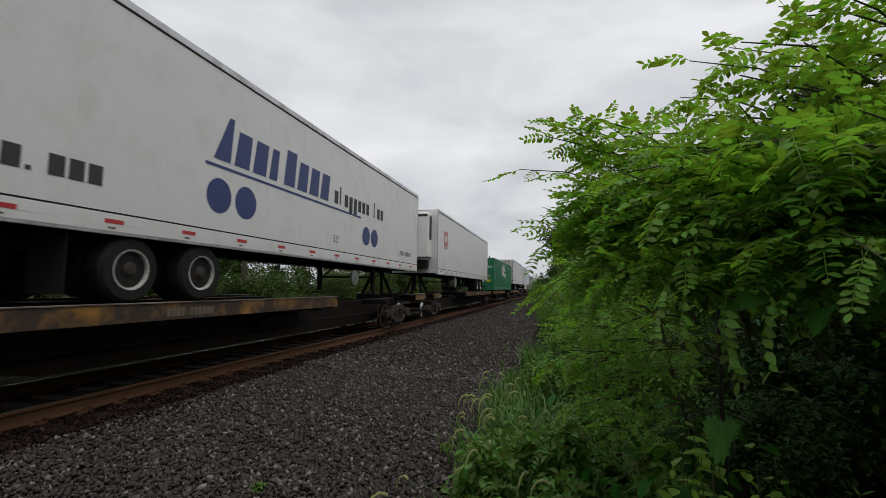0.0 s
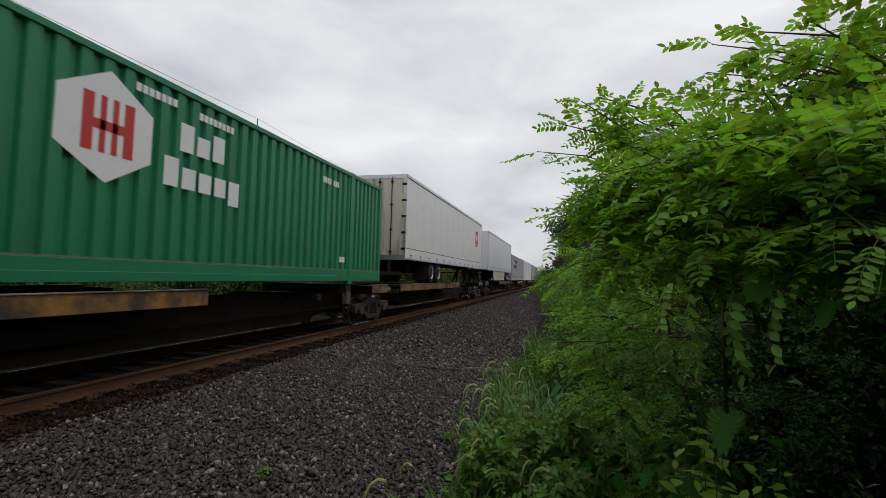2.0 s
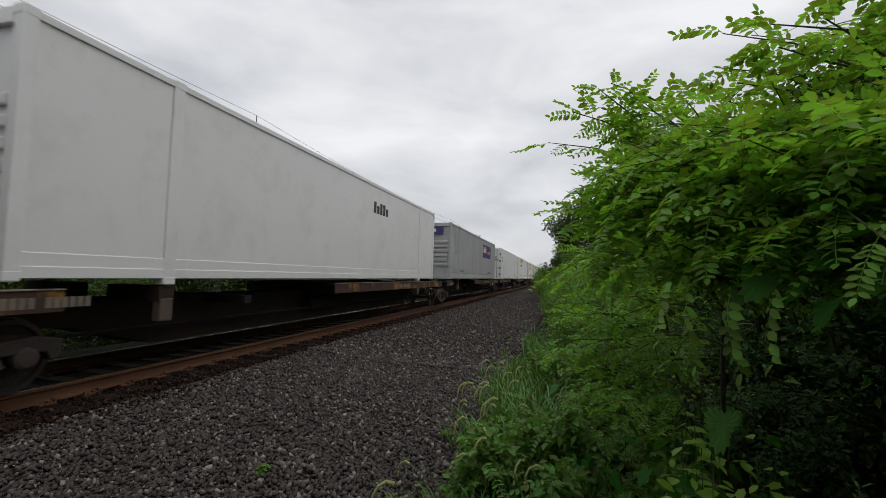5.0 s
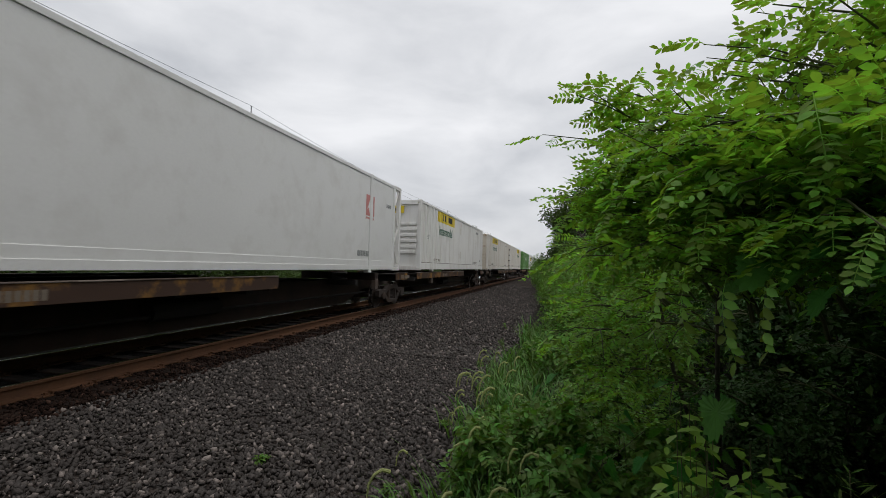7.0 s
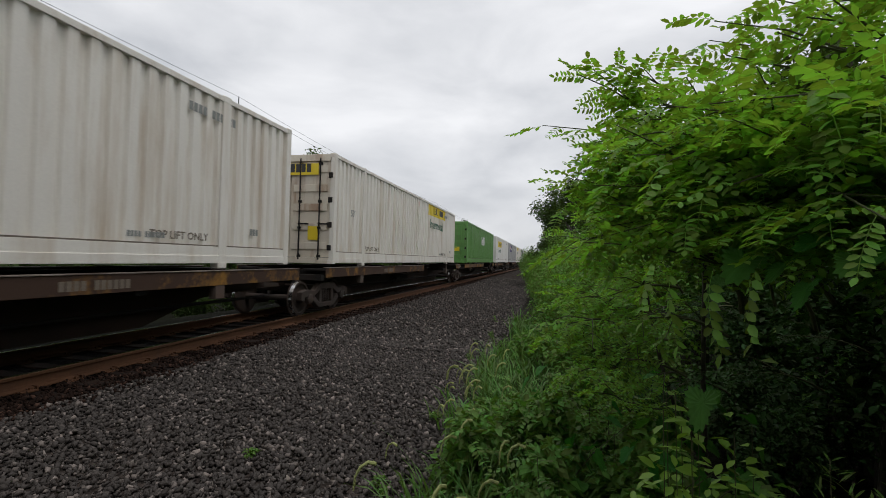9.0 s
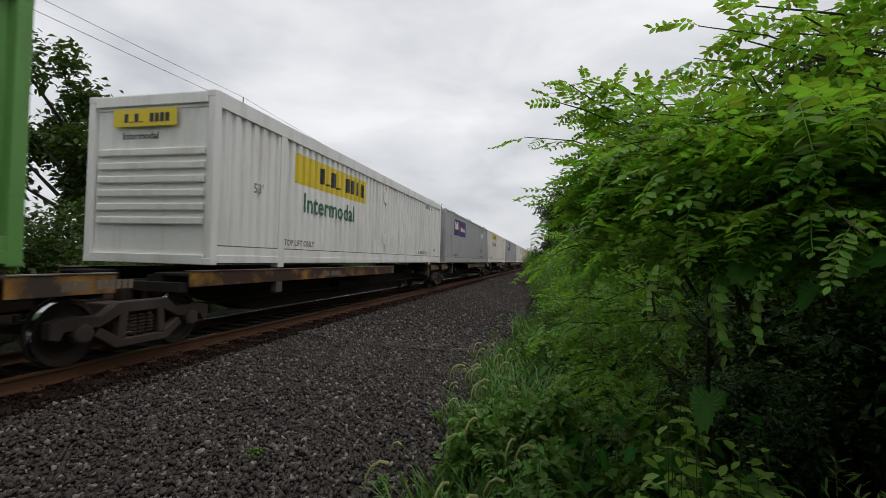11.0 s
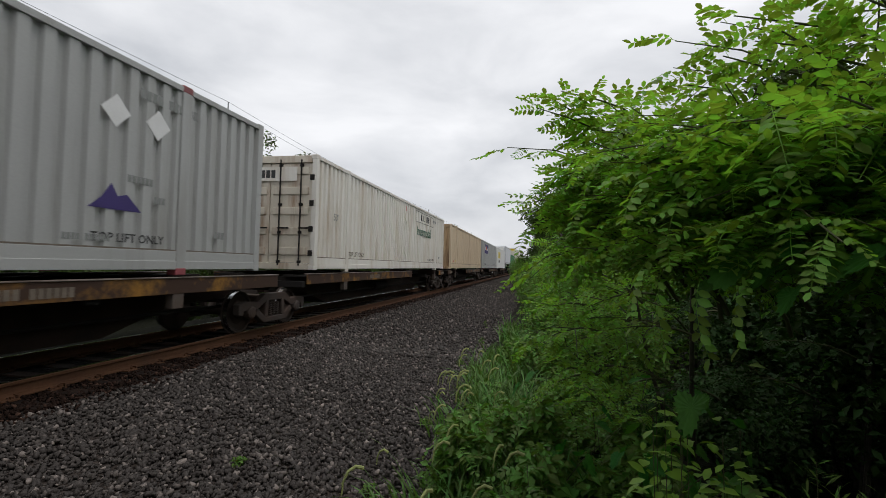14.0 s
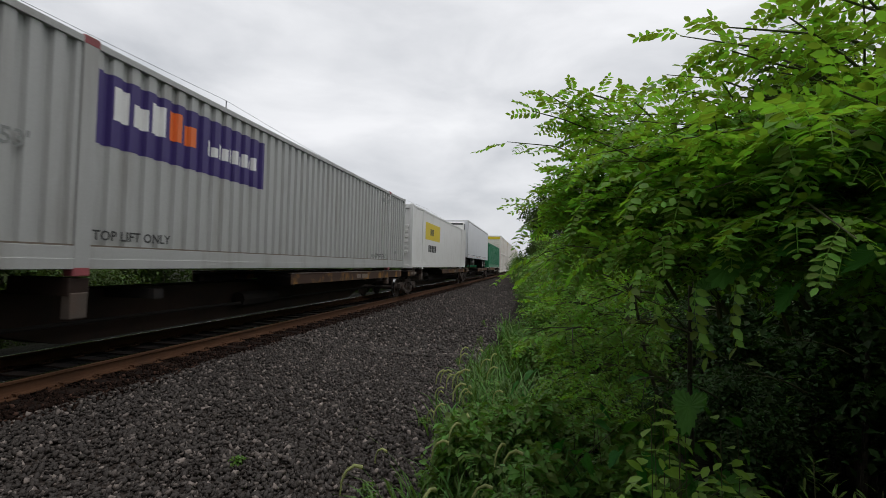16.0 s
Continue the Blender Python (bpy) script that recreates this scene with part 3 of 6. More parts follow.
def spine_car(start, length, deck, trucks, stand=False, low=False, sill_paint=None, post_at=2.08):
    """One platform of an articulated spine car. start: its leading end; deck: stretches (y0, y1) of side platform, from the leading end."""
    car = tagged(new("spine_car"), "dark brown spine car platform with worn yellow side sills" if not low else "dark brown well car low between its trucks", "rail car", group="cars of the train")
    sill = [(0.3, 0.98), (0.3, 0.72), (2.3, 0.62), (3.6, 0.245), (length - 3.6, 0.245), (length - 2.3, 0.62), (length - 0.3, 0.72), (length - 0.3, 0.98)]
    part("center_sill", prism(sill, -0.33, 0.33), M_SILL, car, "deep dark brown girder")
    for y in (0.55, length * 0.25, length * 0.5, length * 0.75, length - 0.55):
        part("cross_bearer", boxes((-1.22, 1.22, y - 0.09, y + 0.09, 0.86, 1.0)), M_STEEL, car)
    for (y0, y1) in deck:
        for sx in (1, -1):
            s = sorted((sx * 0.62, sx * 1.26))
            part("platform", boxes((s[0], s[1], y0, y1, 1.10, 1.145), bevel=0.006), M_STEEL, car, "steel deck for trailer wheels")
            e = sorted((sx * 1.26, sx * 1.285))
            fas = part("side_sill", boxes((e[0], e[1], y0, y1, 0.93, 1.17), bevel=0.004), sill_paint or M_YELLOW, car, "worn yellow side sill" if not sill_paint else "dark side sill with scraps of yellow")
            cap = sorted((sx * 1.20, sx * 1.30))
            part("edge_rail", boxes((cap[0], cap[1], y0, y1, 1.172, 1.19), bevel=0.004), M_EDGE, car, "scraped bare edge")
            if sx == 1:
                L = y1 - y0
                bars((1, 1, 1, 1, 0, 1, 1, 1, 1, 1, 1), y0 + L * 0.45, 0.98, 0.12, 1.286, M_STENCIL, car, "scuffed pale stencil")
            k = int((y1 - y0) / 2.4)
            for i in range(k + 1):
                y = y0 + 0.2 + (y1 - y0 - 0.4) * i / max(k, 1)
                b = sorted((sx * 0.33, sx * 1.25))
                part("bracket", boxes((b[0], b[1], y - 0.05, y + 0.05, 0.90, 1.10)), M_STEEL, car)
    for y in (post_at, post_at + 12.05) if post_at else ():
        for sx in (1, -1):
            b = sorted((sx * 0.33, sx * 1.27))
            arm = part("container_pedestal", boxes((b[0], b[1], y - 0.13, y + 0.13, 0.98, 1.20), bevel=0.01), M_SILL, car)
            c = sorted((sx * 1.14, sx * 1.28))
            part("guide_bracket", boxes((c[0], c[1], y - 0.11, y + 0.11, 0.70, 1.02), bevel=0.012), M_BRACKET, arm, "bare steel bracket")
    part("brake_pipe", rods(((0.55, 0.6, 0.55), (0.55, length - 0.6, 0.55), 0.03), ((0.5, length * 0.42, 0.62), (0.5, length * 0.5, 0.62), 0.16)), M_STEEL, car)
    part("coupler", boxes((-0.15, 0.15, -1.1, 0.4, 0.68, 0.92), (-0.2, 0.2, -1.2, -0.8, 0.64, 0.96), bevel=0.02), M_CAST, car)
    for y in trucks:
        truck(car, y)
    if stand:
        st = bmesh.new()
        for a in (0.35, 1.05):
            rod(st, (a, -0.4, 0.9), (a, -0.4, 2.0), 0.022)
            rod(st, (a, -0.4, 0.9), (a, -0.4, 0.25), 0.02)
        for z in (0.3, 0.62, 1.25, 1.62, 2.0):
            rod(st, (0.35, -0.4, z), (1.05, -0.4, z), 0.018)
        rod(st, (0.7, -0.42, 1.5), (0.7, -0.5, 1.5), 0.2, 12)
        part("hand_brake", st, M_STEEL, car, "rusty hand brake stand and ladder")
    MOVING.append((car, start, 0.0))
    return car


# ---- containers ----
def corrugated(y0, y1, z0, z1, x, depth, pitch, facing=1, along="y"):
    """A pressed steel wall: upright ribs between y0 and y1, its outer face at x."""
    n = max(2, round((y1 - y0) / pitch))
    p = (y1 - y0) / n
    prof = [(y0, x)]
    for i in range(n):
        a = y0 + i * p
        prof += [(a + 0.24 * p, x), (a + 0.33 * p, x - facing * depth), (a + 0.67 * p, x - facing * depth), (a + 0.76 * p, x)]
    prof.append((y1, x))
    bm = bmesh.new()
    lo = [bm.verts.new((c, y, z0) if along == "y" else (y, c, z0)) for y, c in prof]
    hi = [bm.verts.new((c, y, z1) if along == "y" else (y, c, z1)) for y, c in prof]
    for i in range(len(prof) - 1):
        bm.faces.new((lo[i], lo[i + 1], hi[i + 1], hi[i]))
    bmesh.ops.recalc_face_normals(bm, faces=bm.faces)
    back = bmesh.ops.solidify(bm, geom=bm.faces[:], thickness=0.004)
    return bm


LEN, WID, HGT = 16.15, 2.59, 2.896
POST = 2.05
CACHE = {}


def container(start, paint, label, lead="ribs", pitch=0.279, smooth=False, lead_paint=None, cut=0.0, base=1.275, height=HGT, castings=None):
    """A 53-foot box with posts at the 40-foot points; lead: what its leading end is, ribs or doors."""
    ob = tagged(new("shipping_container"), label, "shipping container", group="containers on the train")
    hx, L, H = WID / 2, LEN - cut, height
    lead_paint = lead_paint or paint

    def keep(key, make, mat):
        k = (key, mat.name, smooth, pitch, cut, H)
        if k not in CACHE:
            CACHE[k] = to_mesh(key, make(), mat)
        return CACHE[k]

    for sx in (1, -1):
        for k, (a, b) in enumerate(((0.10, POST - 0.11), (POST + 0.11, L - POST - 0.11), (L - POST + 0.11, L - 0.10))):
            if smooth:
                mk = lambda a=a, b=b, sx=sx: boxes((min(sx * (hx - 0.022), sx * (hx - 0.05)), max(sx * (hx - 0.022), sx * (hx - 0.05)), a, b, 0.30, H - 0.10))
            else:
                mk = lambda a=a, b=b, sx=sx: corrugated(a, b, 0.30, H - 0.10, sx * (hx - 0.022), 0.058, pitch, sx)
            part("side_panel", keep("side_panel_%d_%d" % (k, sx), mk, paint), None, ob)
        s = sorted((sx * hx, sx * (hx - 0.08)))
        part("top_rail", keep("top_rail_%d" % sx, lambda s=s: boxes((s[0], s[1], 0.08, L - 0.08, H - 0.11, H - 0.02), bevel=0.008), paint), None, ob)
        part("bottom_rail", keep("bottom_rail_%d" % sx, lambda s=s, sx=sx: boxes((s[0], s[1], 0.10, L - 0.1, 0.03, 0.16), (s[0] + (0.012 if sx < 0 else 0), s[1] - (0.012 if sx > 0 else 0), 0.10, L - 0.1, 0.155, 0.31), bevel=0.006), paint), None, ob)
        for y in (0.0, POST - 0.1, L - POST - 0.1, L - 0.16):
            w = 0.16 if y in (0.0, L - 0.16) else 0.20
            inner = y not in (0.0, L - 0.16)
            s2 = sorted((sx * (hx + 0.004), sx * (hx - 0.13)))
            part("post", keep("post_%d_%.2f" % (sx, y), lambda y=y, w=w, s2=s2, inner=inner: boxes((s2[0], s2[1], y, y + w, -0.055 if inner else 0.0, H), bevel=0.012), paint), None, ob)
            for z in (-0.06 if inner else -0.005, H - 0.115):
                c = sorted((sx * (hx + 0.006), sx * (hx - 0.16)))
                part("corner_casting", keep("casting_%d_%.2f_%.1f" % (sx, y, z), lambda y=y, w=w, c=c, z=z: boxes((c[0], c[1], y - 0.005, y + w + 0.005, z, z + 0.118), bevel=0.015), (castings or paint) if inner else paint), None, ob)
        q = sorted((sx * (hx - 0.026), sx * (hx - 0.015)))
        # Thin dark strip: the shadow line above the bottom rail's ledge, built as a part.
        if not smooth:
            part("sill_seam", keep("sill_seam_%d" % sx, lambda q=q: boxes((q[0], q[1], 0.17, L - 0.17, 0.312, 0.332)), M_STENCIL), None, ob, "dark strip standing in for the shadow line over the bottom rail")
    part("roof", keep("roof", lambda: boxes((-hx + 0.05, hx - 0.05, 0.08, L - 0.08, H - 0.04, H - 0.012)), paint), None, ob)
    part("floor", keep("floor", lambda: boxes((-hx + 0.06, hx - 0.06, 0.08, L - 0.08, 0.06, 0.16)), M_STEEL), None, ob, "dark underside")
    part("rear_wall", keep("rear_wall", lambda: boxes((-hx + 0.12, hx - 0.12, L - 0.10, L - 0.05, 0.05, H - 0.05)), paint), None, ob)
    part("end_header", boxes((-hx + 0.14, hx - 0.14, 0.0, 0.12, H - 0.20, H - 0.02), bevel=0.01), lead_paint, ob)
    part("end_sill", boxes((-hx + 0.14, hx - 0.14, 0.0, 0.12, 0.0, 0.16), bevel=0.01), lead_paint, ob)
    if lead == "doors":
        for sx in (1, -1):
            s = sorted((sx * 0.012, sx * (hx - 0.14)))
            door = bmesh.new()
            box(door, s[0], s[1], 0.05, 0.09, 0.17, H - 0.21)
            d = part("door", door, lead_paint, ob, "ribbed steel cargo door")
            for z in np.linspace(0.36, H - 0.5, 5):
                part("door_rib", boxes((s[0] + 0.08, s[1] - 0.08, 0.025, 0.052, z, z + 0.2), bevel=0.02), lead_paint, d)
            for bx in (0.25, 0.75):
                x = s[0] + (s[1] - s[0]) * bx
                bar = rods(((x, 0.0, 0.1), (x, 0.0, H - 0.12), 0.02))
                for z in (0.16, 0.9, 1.6, H - 0.3):
                    box(bar, x - 0.045, x + 0.045, 0.0, 0.045, z, z + 0.07)
                box(bar, x - 0.02, x + 0.28, -0.028, -0.01, 1.02, 1.06)
                part("locking_bar", bar, M_STEEL if paint is M_CREAM else (M_FADED if paint is M_TRAILER else lead_paint), d)
            for z in (0.35, 0.95, 1.6, 2.25):
                b = sorted((sx * (hx - 0.18), sx * (hx - 0.06)))
                part("hinge", boxes((b[0], b[1], -0.015, 0.05, z, z + 0.14), bevel=0.008), M_STEEL if paint is not M_GREEN else paint, d)
    elif lead == "ribs":
        wall = boxes((-hx + 0.14, hx - 0.14, 0.07, 0.10, 0.15, H - 0.19))
        ew = part("end_wall", wall, lead_paint, ob, "end wall with level pressed ribs")
        for z in np.arange(0.66, H - 0.95, 0.235):
            part("rib", keep("rib_%.2f" % z, lambda z=z: boxes((-hx + 0.2, hx - 0.2, 0.02, 0.08, z, z + 0.13), bevel=0.02), lead_paint), None, ew)
    else:
        part("end_wall", corrugated(-hx + 0.14, hx - 0.14, 0.15, H - 0.19, 0.04, 0.038, 0.29, -1, "x"), lead_paint, ob, "corrugated end wall")
    MOVING.append((ob, start, base))
    return ob


NX = WID / 2 - 0.0195      # near face of a box


def wall_x(y, pitch=0.279):
    """The pressed wall's outer face at y: ridge, flank or groove."""
    for a, b in ((0.10, POST - 0.11), (POST + 0.11, LEN - POST - 0.11), (LEN - POST + 0.11, LEN - 0.10)):
        if a <= y <= b:
            p = (b - a) / max(2, round((b - a) / pitch))
            f = ((y - a) / p) % 1.0
            d = min(max((min(f, 1 - f) - 0.24) / 0.09, 0.0), 1.0)
            return WID / 2 - 0.022 - 0.058 * d
    return WID / 2 - 0.022


def film_on_wall(bm, y0, y1, z0, z1, off=0.003):
    """A painted field that follows the pressed wall."""
    a, b = POST + 0.11, LEN - POST - 0.11
    p = (b - a) / round((b - a) / 0.279)
    ys = sorted({y0, y1} | {a + p * (i + f) for i in range(60) for f in (0.24, 0.33, 0.67, 0.76) if y0 < a + p * (i + f) < y1})
    lo = [bm.verts.new((wall_x(y) + off, y, z0)) for y in ys]
    hi = [bm.verts.new((wall_x(y) + off, y, z1)) for y in ys]
    for i in range(len(ys) - 1):
        bm.faces.new((lo[i], lo[i + 1], hi[i + 1], hi[i]))


def wall_sign(y0, y1, z0, z1, mat, parent, label=""):
    bm = bmesh.new()
    film_on_wall(bm, y0, y1, z0, z1)
    return part("sign", bm, mat, parent, label)


def wall_bars(heights, y, z, size, mat, parent, step=0.72):
    """Letter-sized plain blocks that follow the pressed wall, each a part of its own."""
    for h in heights:
        w = size * step
        if h:
            bm = bmesh.new()
            film_on_wall(bm, y, y + w * 0.8, z - (0.25 * size if h < 0 else 0), z + abs(h) * size, 0.006)
            part("letter_block", bm, mat, parent)
        y += w


def side_marks(ob, ink, stripes=None, note=None):
    """Small stencils near the ends: lift note, codes, and a strip of reflectors."""
    lettering("TOP LIFT ONLY", 0.18, note or ink, ob, POST + 0.13, 0.40, NX)
    lettering("TOP LIFT ONLY", 0.165, note or ink, ob, LEN - POST - 1.50, 0.40, NX)
    bars((1, 1, 1, 1, 0, 1, 1, 1, 1, 1, 1), LEN - 2.9, 2.42, 0.14, NX, ink, ob)
    lettering("53'", 0.26, ink, ob, 1.1, 1.35, NX)
    bars((1, 1, 1), LEN - 1.3, 0.55, 0.12, NX, ink, ob)
    bars((1, 1, 1, 1, 0, 1, 1, 1, 1, 1, 1), LEN - 3.9, 0.40, 0.08, NX, ink, ob)
    if stripes:
        bm = bmesh.new()
        for i in range(16):
            box(bm, NX, NX + 0.003, 0.25 + i * 1.0, 0.60 + i * 1.0, 0.065, 0.115)
        part("reflector_strip", bm, stripes, ob)


def placard_holders(ob, paint, y=8.17):
    """Two white placard frames, one over the other, with a red tag above."""
    for z in (0.80, 2.20):
        for r, x, mat, name in ((0.208, NX + 0.004, M_SKIRT, "placard_frame"), (0.195, NX + 0.014, paint, "placard")):
            bm = bmesh.new(); rod(bm, (x - 0.004, y, z), (x, y, z), r, 7)
            part(name, bm, mat, ob)
    plate(y - 0.04, y + 0.04, 2.46, 2.66, NX + 0.004, M_PALERED, ob, "tag", "faded red tag")


def parcel_logo(ob, y0, z0):
    """A purple field with white and orange letter blocks."""
    plate(-0.55, 0.85, HGT - 0.62, HGT - 0.22, -0.001, M_PURPLE, ob, "end_sign", "purple panel", end=True)
    bars((1, 0.7, 1, 0.7, 1), -0.1, HGT - 0.5, 0.17, -0.005, M_PAPER, ob, step=0.7, end=True)
    wall_sign(y0, y0 + 3.72, z0, z0 + 0.94, M_PURPLE, ob, "purple panel with white and orange blocks")
    wall_bars((1, 0.7, 1), y0 + 0.30, z0 + 0.36, 0.44, M_PAPER, ob, 0.70)
    wall_bars((1, 0.72), y0 + 1.24, z0 + 0.36, 0.44, M_ORANGE, ob, 0.70)
    wall_bars((1, 0.66, 1, 0.85, 0.95, 1, 0.66, 1, 0.66, 1), y0 + 2.08, z0 + 0.32, 0.25, M_PAPER, ob, 0.56)


def rail_logo(ob, y0, z0, faded=False, wide=3.6, high=0.50):
    """A yellow field with dark letter blocks over the word for its trade."""
    wall_sign(y0, y0 + wide, z0, z0 + high, M_SIGN if not faded else M_CREAM, ob, "yellow panel with dark letter blocks")
    if faded:
        rim = boxes((NX + 0.004, NX + 0.006, y0, y0 + 3.6, z0, z0 + 0.02), (NX + 0.004, NX + 0.006, y0, y0 + 3.6, z0 + 0.48, z0 + 0.50),
                    (NX + 0.004, NX + 0.006, y0, y0 + 0.02, z0, z0 + 0.5), (NX + 0.004, NX + 0.006, y0 + 3.58, y0 + 3.6, z0, z0 + 0.5))
        part("sign_outline", rim, M_INK, ob)
    wall_bars((1, 0.12, 1, 0.12, 0, 1, 1, 1, 1), y0 + 0.26 * wide, z0 + 0.24 * high, 0.58 * high, M_INK, ob, 0.80)
    lettering("Intermodal", 0.62, M_DKGREEN, ob, y0 + 0.28, z0 - 0.60, NX, "dark green word", stretch=1.02)


def end_sign(ob, wide=1.0):
    plate(-0.75 * wide, 0.55 * wide, HGT - 0.56, HGT - 0.26, -0.001, M_SIGN, ob, "end_sign", "yellow panel with dark letter blocks", end=True)
    bars((1, 0.1, 1, 0.1, 0, 1, 1, 1, 1), -0.52 * wide, HGT - 0.49, 0.15 * wide, -0.005, M_INK, ob, step=0.7, end=True)
    if wide == 1.0:
        lettering("Intermodal", 0.17, M_INK, ob, -0.62, HGT - 0.76, 0.066, end=True)


def arrow_logo(ob, y0, z0, x, s=0.9, end=False, film=None):
    film = film or M_RED
    plate(y0, y0 + s, z0, z0 + s, x, film, ob, "emblem", "red square emblem with a white pointed shape", end=end)
    bm = bmesh.new()
    pts = [(0.12, 0.30), (0.45, 0.82), (0.80, 0.66), (0.86, 0.40), (0.55, 0.36), (0.42, 0.14), (0.30, 0.40)]
    vs = [bm.verts.new((y0 + s * a, x - 0.005, z0 + s * b) if end else (x + 0.005, y0 + s * a, z0 + s * b)) for a, b in pts]
    bm.faces.new(vs)
    part("emblem_shape", bm, M_PAPER, ob)
    bars((1,) * 10, y0, z0 - 0.16 * s, 0.10 * s, x, film, ob, step=1.0, end=end)


# ---- trailers ----
def road_wheel(parent, x, y, z):
    """A pair of tyres at one axle end, with a dished rim."""
    sx = 1 if x > 0 else -1
    tyre = part("wheel", TYRE, None, parent, "black tyre pair on a dished rim", at=pose(x, y, z, 0, 0, 0 if sx > 0 else 180) @ Matrix.Diagonal((1, 0.90, 0.90, 1)))
    part("rim", RIMM, None, tyre)
    part("hub", HUBM, None, tyre)


TYRE = to_mesh("tyre", lathe([(-0.62, 0.30), (-0.62, 0.44), (-0.58, 0.485), (-0.40, 0.485), (-0.34, 0.43), (-0.30, 0.43), (-0.26, 0.485), (-0.05, 0.485), (0.0, 0.44), (0.0, 0.30), (-0.04, 0.285)], 30), M_RUBBER, smooth=False)
RIMM = to_mesh("rim", lathe([(-0.05, 0.29), (0.005, 0.30), (0.0, 0.275), (-0.10, 0.25), (-0.15, 0.17), (-0.14, 0.10)], 24), M_RIM)
HUBM = to_mesh("hub", lathe([(-0.16, 0.13), (-0.03, 0.11), (0.0, 0.07), (0.005, 0.0001)], 16), M_CAST)


def trailer(start, label, paint=None, rear_leads=True, wheels=(3.4, 4.65), reefer=False, skirt=False, base=1.192, box_low=0.90, box_high=3.93, rail_high=0.225):
    """A 53-foot highway trailer standing on the deck; its own z = 0 is the deck."""
    paint = paint or M_TRAILER
    ob = tagged(new("semi_trailer"), label, "trailer", group="trailers on the train")
    hx = 1.30
    z0, z1 = box_low, box_high
    bm = boxes((-hx, hx, 0.05, LEN - 0.05, z0 + rail_high - 0.005, z1 - 0.06), bevel=0.012)
    part("body", bm, paint, ob, "smooth white box body")
    part("roof", boxes((-hx + 0.03, hx - 0.03, 0.04, LEN - 0.04, z1 - 0.055, z1)), M_ALU, ob)
    for sx in (1, -1):
        s = sorted((sx * (hx + 0.012), sx * (hx - 0.10)))
        part("top_rail", boxes((s[0], s[1], 0.03, LEN - 0.03, z1 - 0.10, z1 + 0.012), bevel=0.008), M_ALU, ob)
        part("bottom_rail", boxes((s[0], s[1], 0.03, LEN - 0.03, z0, z0 + rail_high), bevel=0.01), paint, ob, "scuffed pale bottom rail")
        part("seam_strip", boxes((s[0] + (0 if sx > 0 else 0.006), s[1] - (0.006 if sx > 0 else 0), 0.04, LEN - 0.04, z0 + rail_high + 0.002, z0 + rail_high + 0.024)), M_STEEL, ob)
        part("gasket", boxes((s[0] + (0.006 if sx < 0 else 0), s[1] - (0.006 if sx > 0 else 0), 0.04, LEN - 0.04, z1 - 0.125, z1 - 0.102)), M_STEEL, ob, "dark seam under the roof rail")
        fl = sorted((sx * 0.68, sx * 1.26))
        fy = (min(wheels) - 0.85) if rear_leads else (max(wheels) + 0.85)
        part("mud_flap", boxes((fl[0], fl[1], fy - 0.006, fy + 0.006, 0.12, z0 - 0.05)), M_RUBBER, ob, "black mud flap")
        lip = sorted((sx * (hx + 0.014), sx * (hx - 0.06)))
        part("rub_rail", boxes((lip[0], lip[1], 0.03, LEN - 0.03, z0 - 0.035, z0 - 0.002)), M_ALU, ob)
        f = sorted((sx * (hx + 0.0125), sx * (hx + 0.015)))
        strip = to_mesh("reflector", boxes((f[0], f[1], 0, 0.26, z0 + 0.10, z0 + 0.155)), M_RED)
        pale = to_mesh("reflector", boxes((f[0], f[1], 0, 0.26, z0 + 0.10, z0 + 0.155)), M_PAPER)
        slot = to_mesh("lashing_slot", boxes((f[0], f[1], 0, 0.10, z0 + 0.035, z0 + 0.06)), M_STENCIL)
        for i in range(13):
            part("reflector", strip, None, ob, "red reflector strip", at=(0, 0.5 + i * 1.22, 0))
            if sx == 1:
                part("reflector", pale, None, ob, "white reflector strip", at=(0, 0.78 + i * 1.22, 0))
                part("lashing_slot", slot, None, ob, at=(0, 0.55 + i * 1.22, 0))
        co = sorted((sx * (hx + 0.006), sx * (hx - 0.03)))
        for y in (0.0, LEN - 0.07):
            part("corner_post", boxes((co[0], co[1], y, y + 0.07, z0, z1), bevel=0.01), M_ALU, ob)
        seam = bmesh.new()
        for i in range(1, 13):
            y = LEN * i / 13
            f = sorted((sx * hx, sx * (hx + 0.002)))
            box(seam, f[0], f[1], y - 0.012, y + 0.012, z0 + rail_high + 0.02, z1 - 0.11)
        part("panel_seam", seam, paint, ob)
    under = boxes((-hx + 0.05, hx - 0.05, 0.08, LEN - 0.08, z0 + 0.10, z0 + 0.20))
    part("underframe", under, M_STEEL, ob)
    beam = to_mesh("cross_member", boxes((-hx + 0.08, hx - 0.08, -0.03, 0.03, z0 - 0.02, z0 + 0.10)), M_STEEL)
    for i in range(26):
        part("cross_member", beam, None, ob, at=(0, 0.4 + i * 0.61, 0))
    w0 = wheels[0]
    tail, nose = (0.0, LEN) if rear_leads else (LEN, 0.0)
    d = 1 if rear_leads else -1
    bog = boxes((-0.55, -0.42, min(w0 - 1.0, wheels[1] - 1), max(w0, wheels[1]) + 1.0, z0 - 0.28, z0 - 0.02), (0.42, 0.55, min(w0, wheels[1]) - 1.0, max(w0, wheels[1]) + 1.0, z0 - 0.28, z0 - 0.02))
    for y in wheels:
        rod(bog, (-0.95, y, 0.485), (0.95, y, 0.485), 0.07)
        box(bog, -0.6, -0.38, y - 0.35, y + 0.35, 0.45, z0 - 0.1)
        box(bog, 0.38, 0.6, y - 0.35, y + 0.35, 0.45, z0 - 0.1)
    part("slider_frame", bog, M_STEEL, ob)
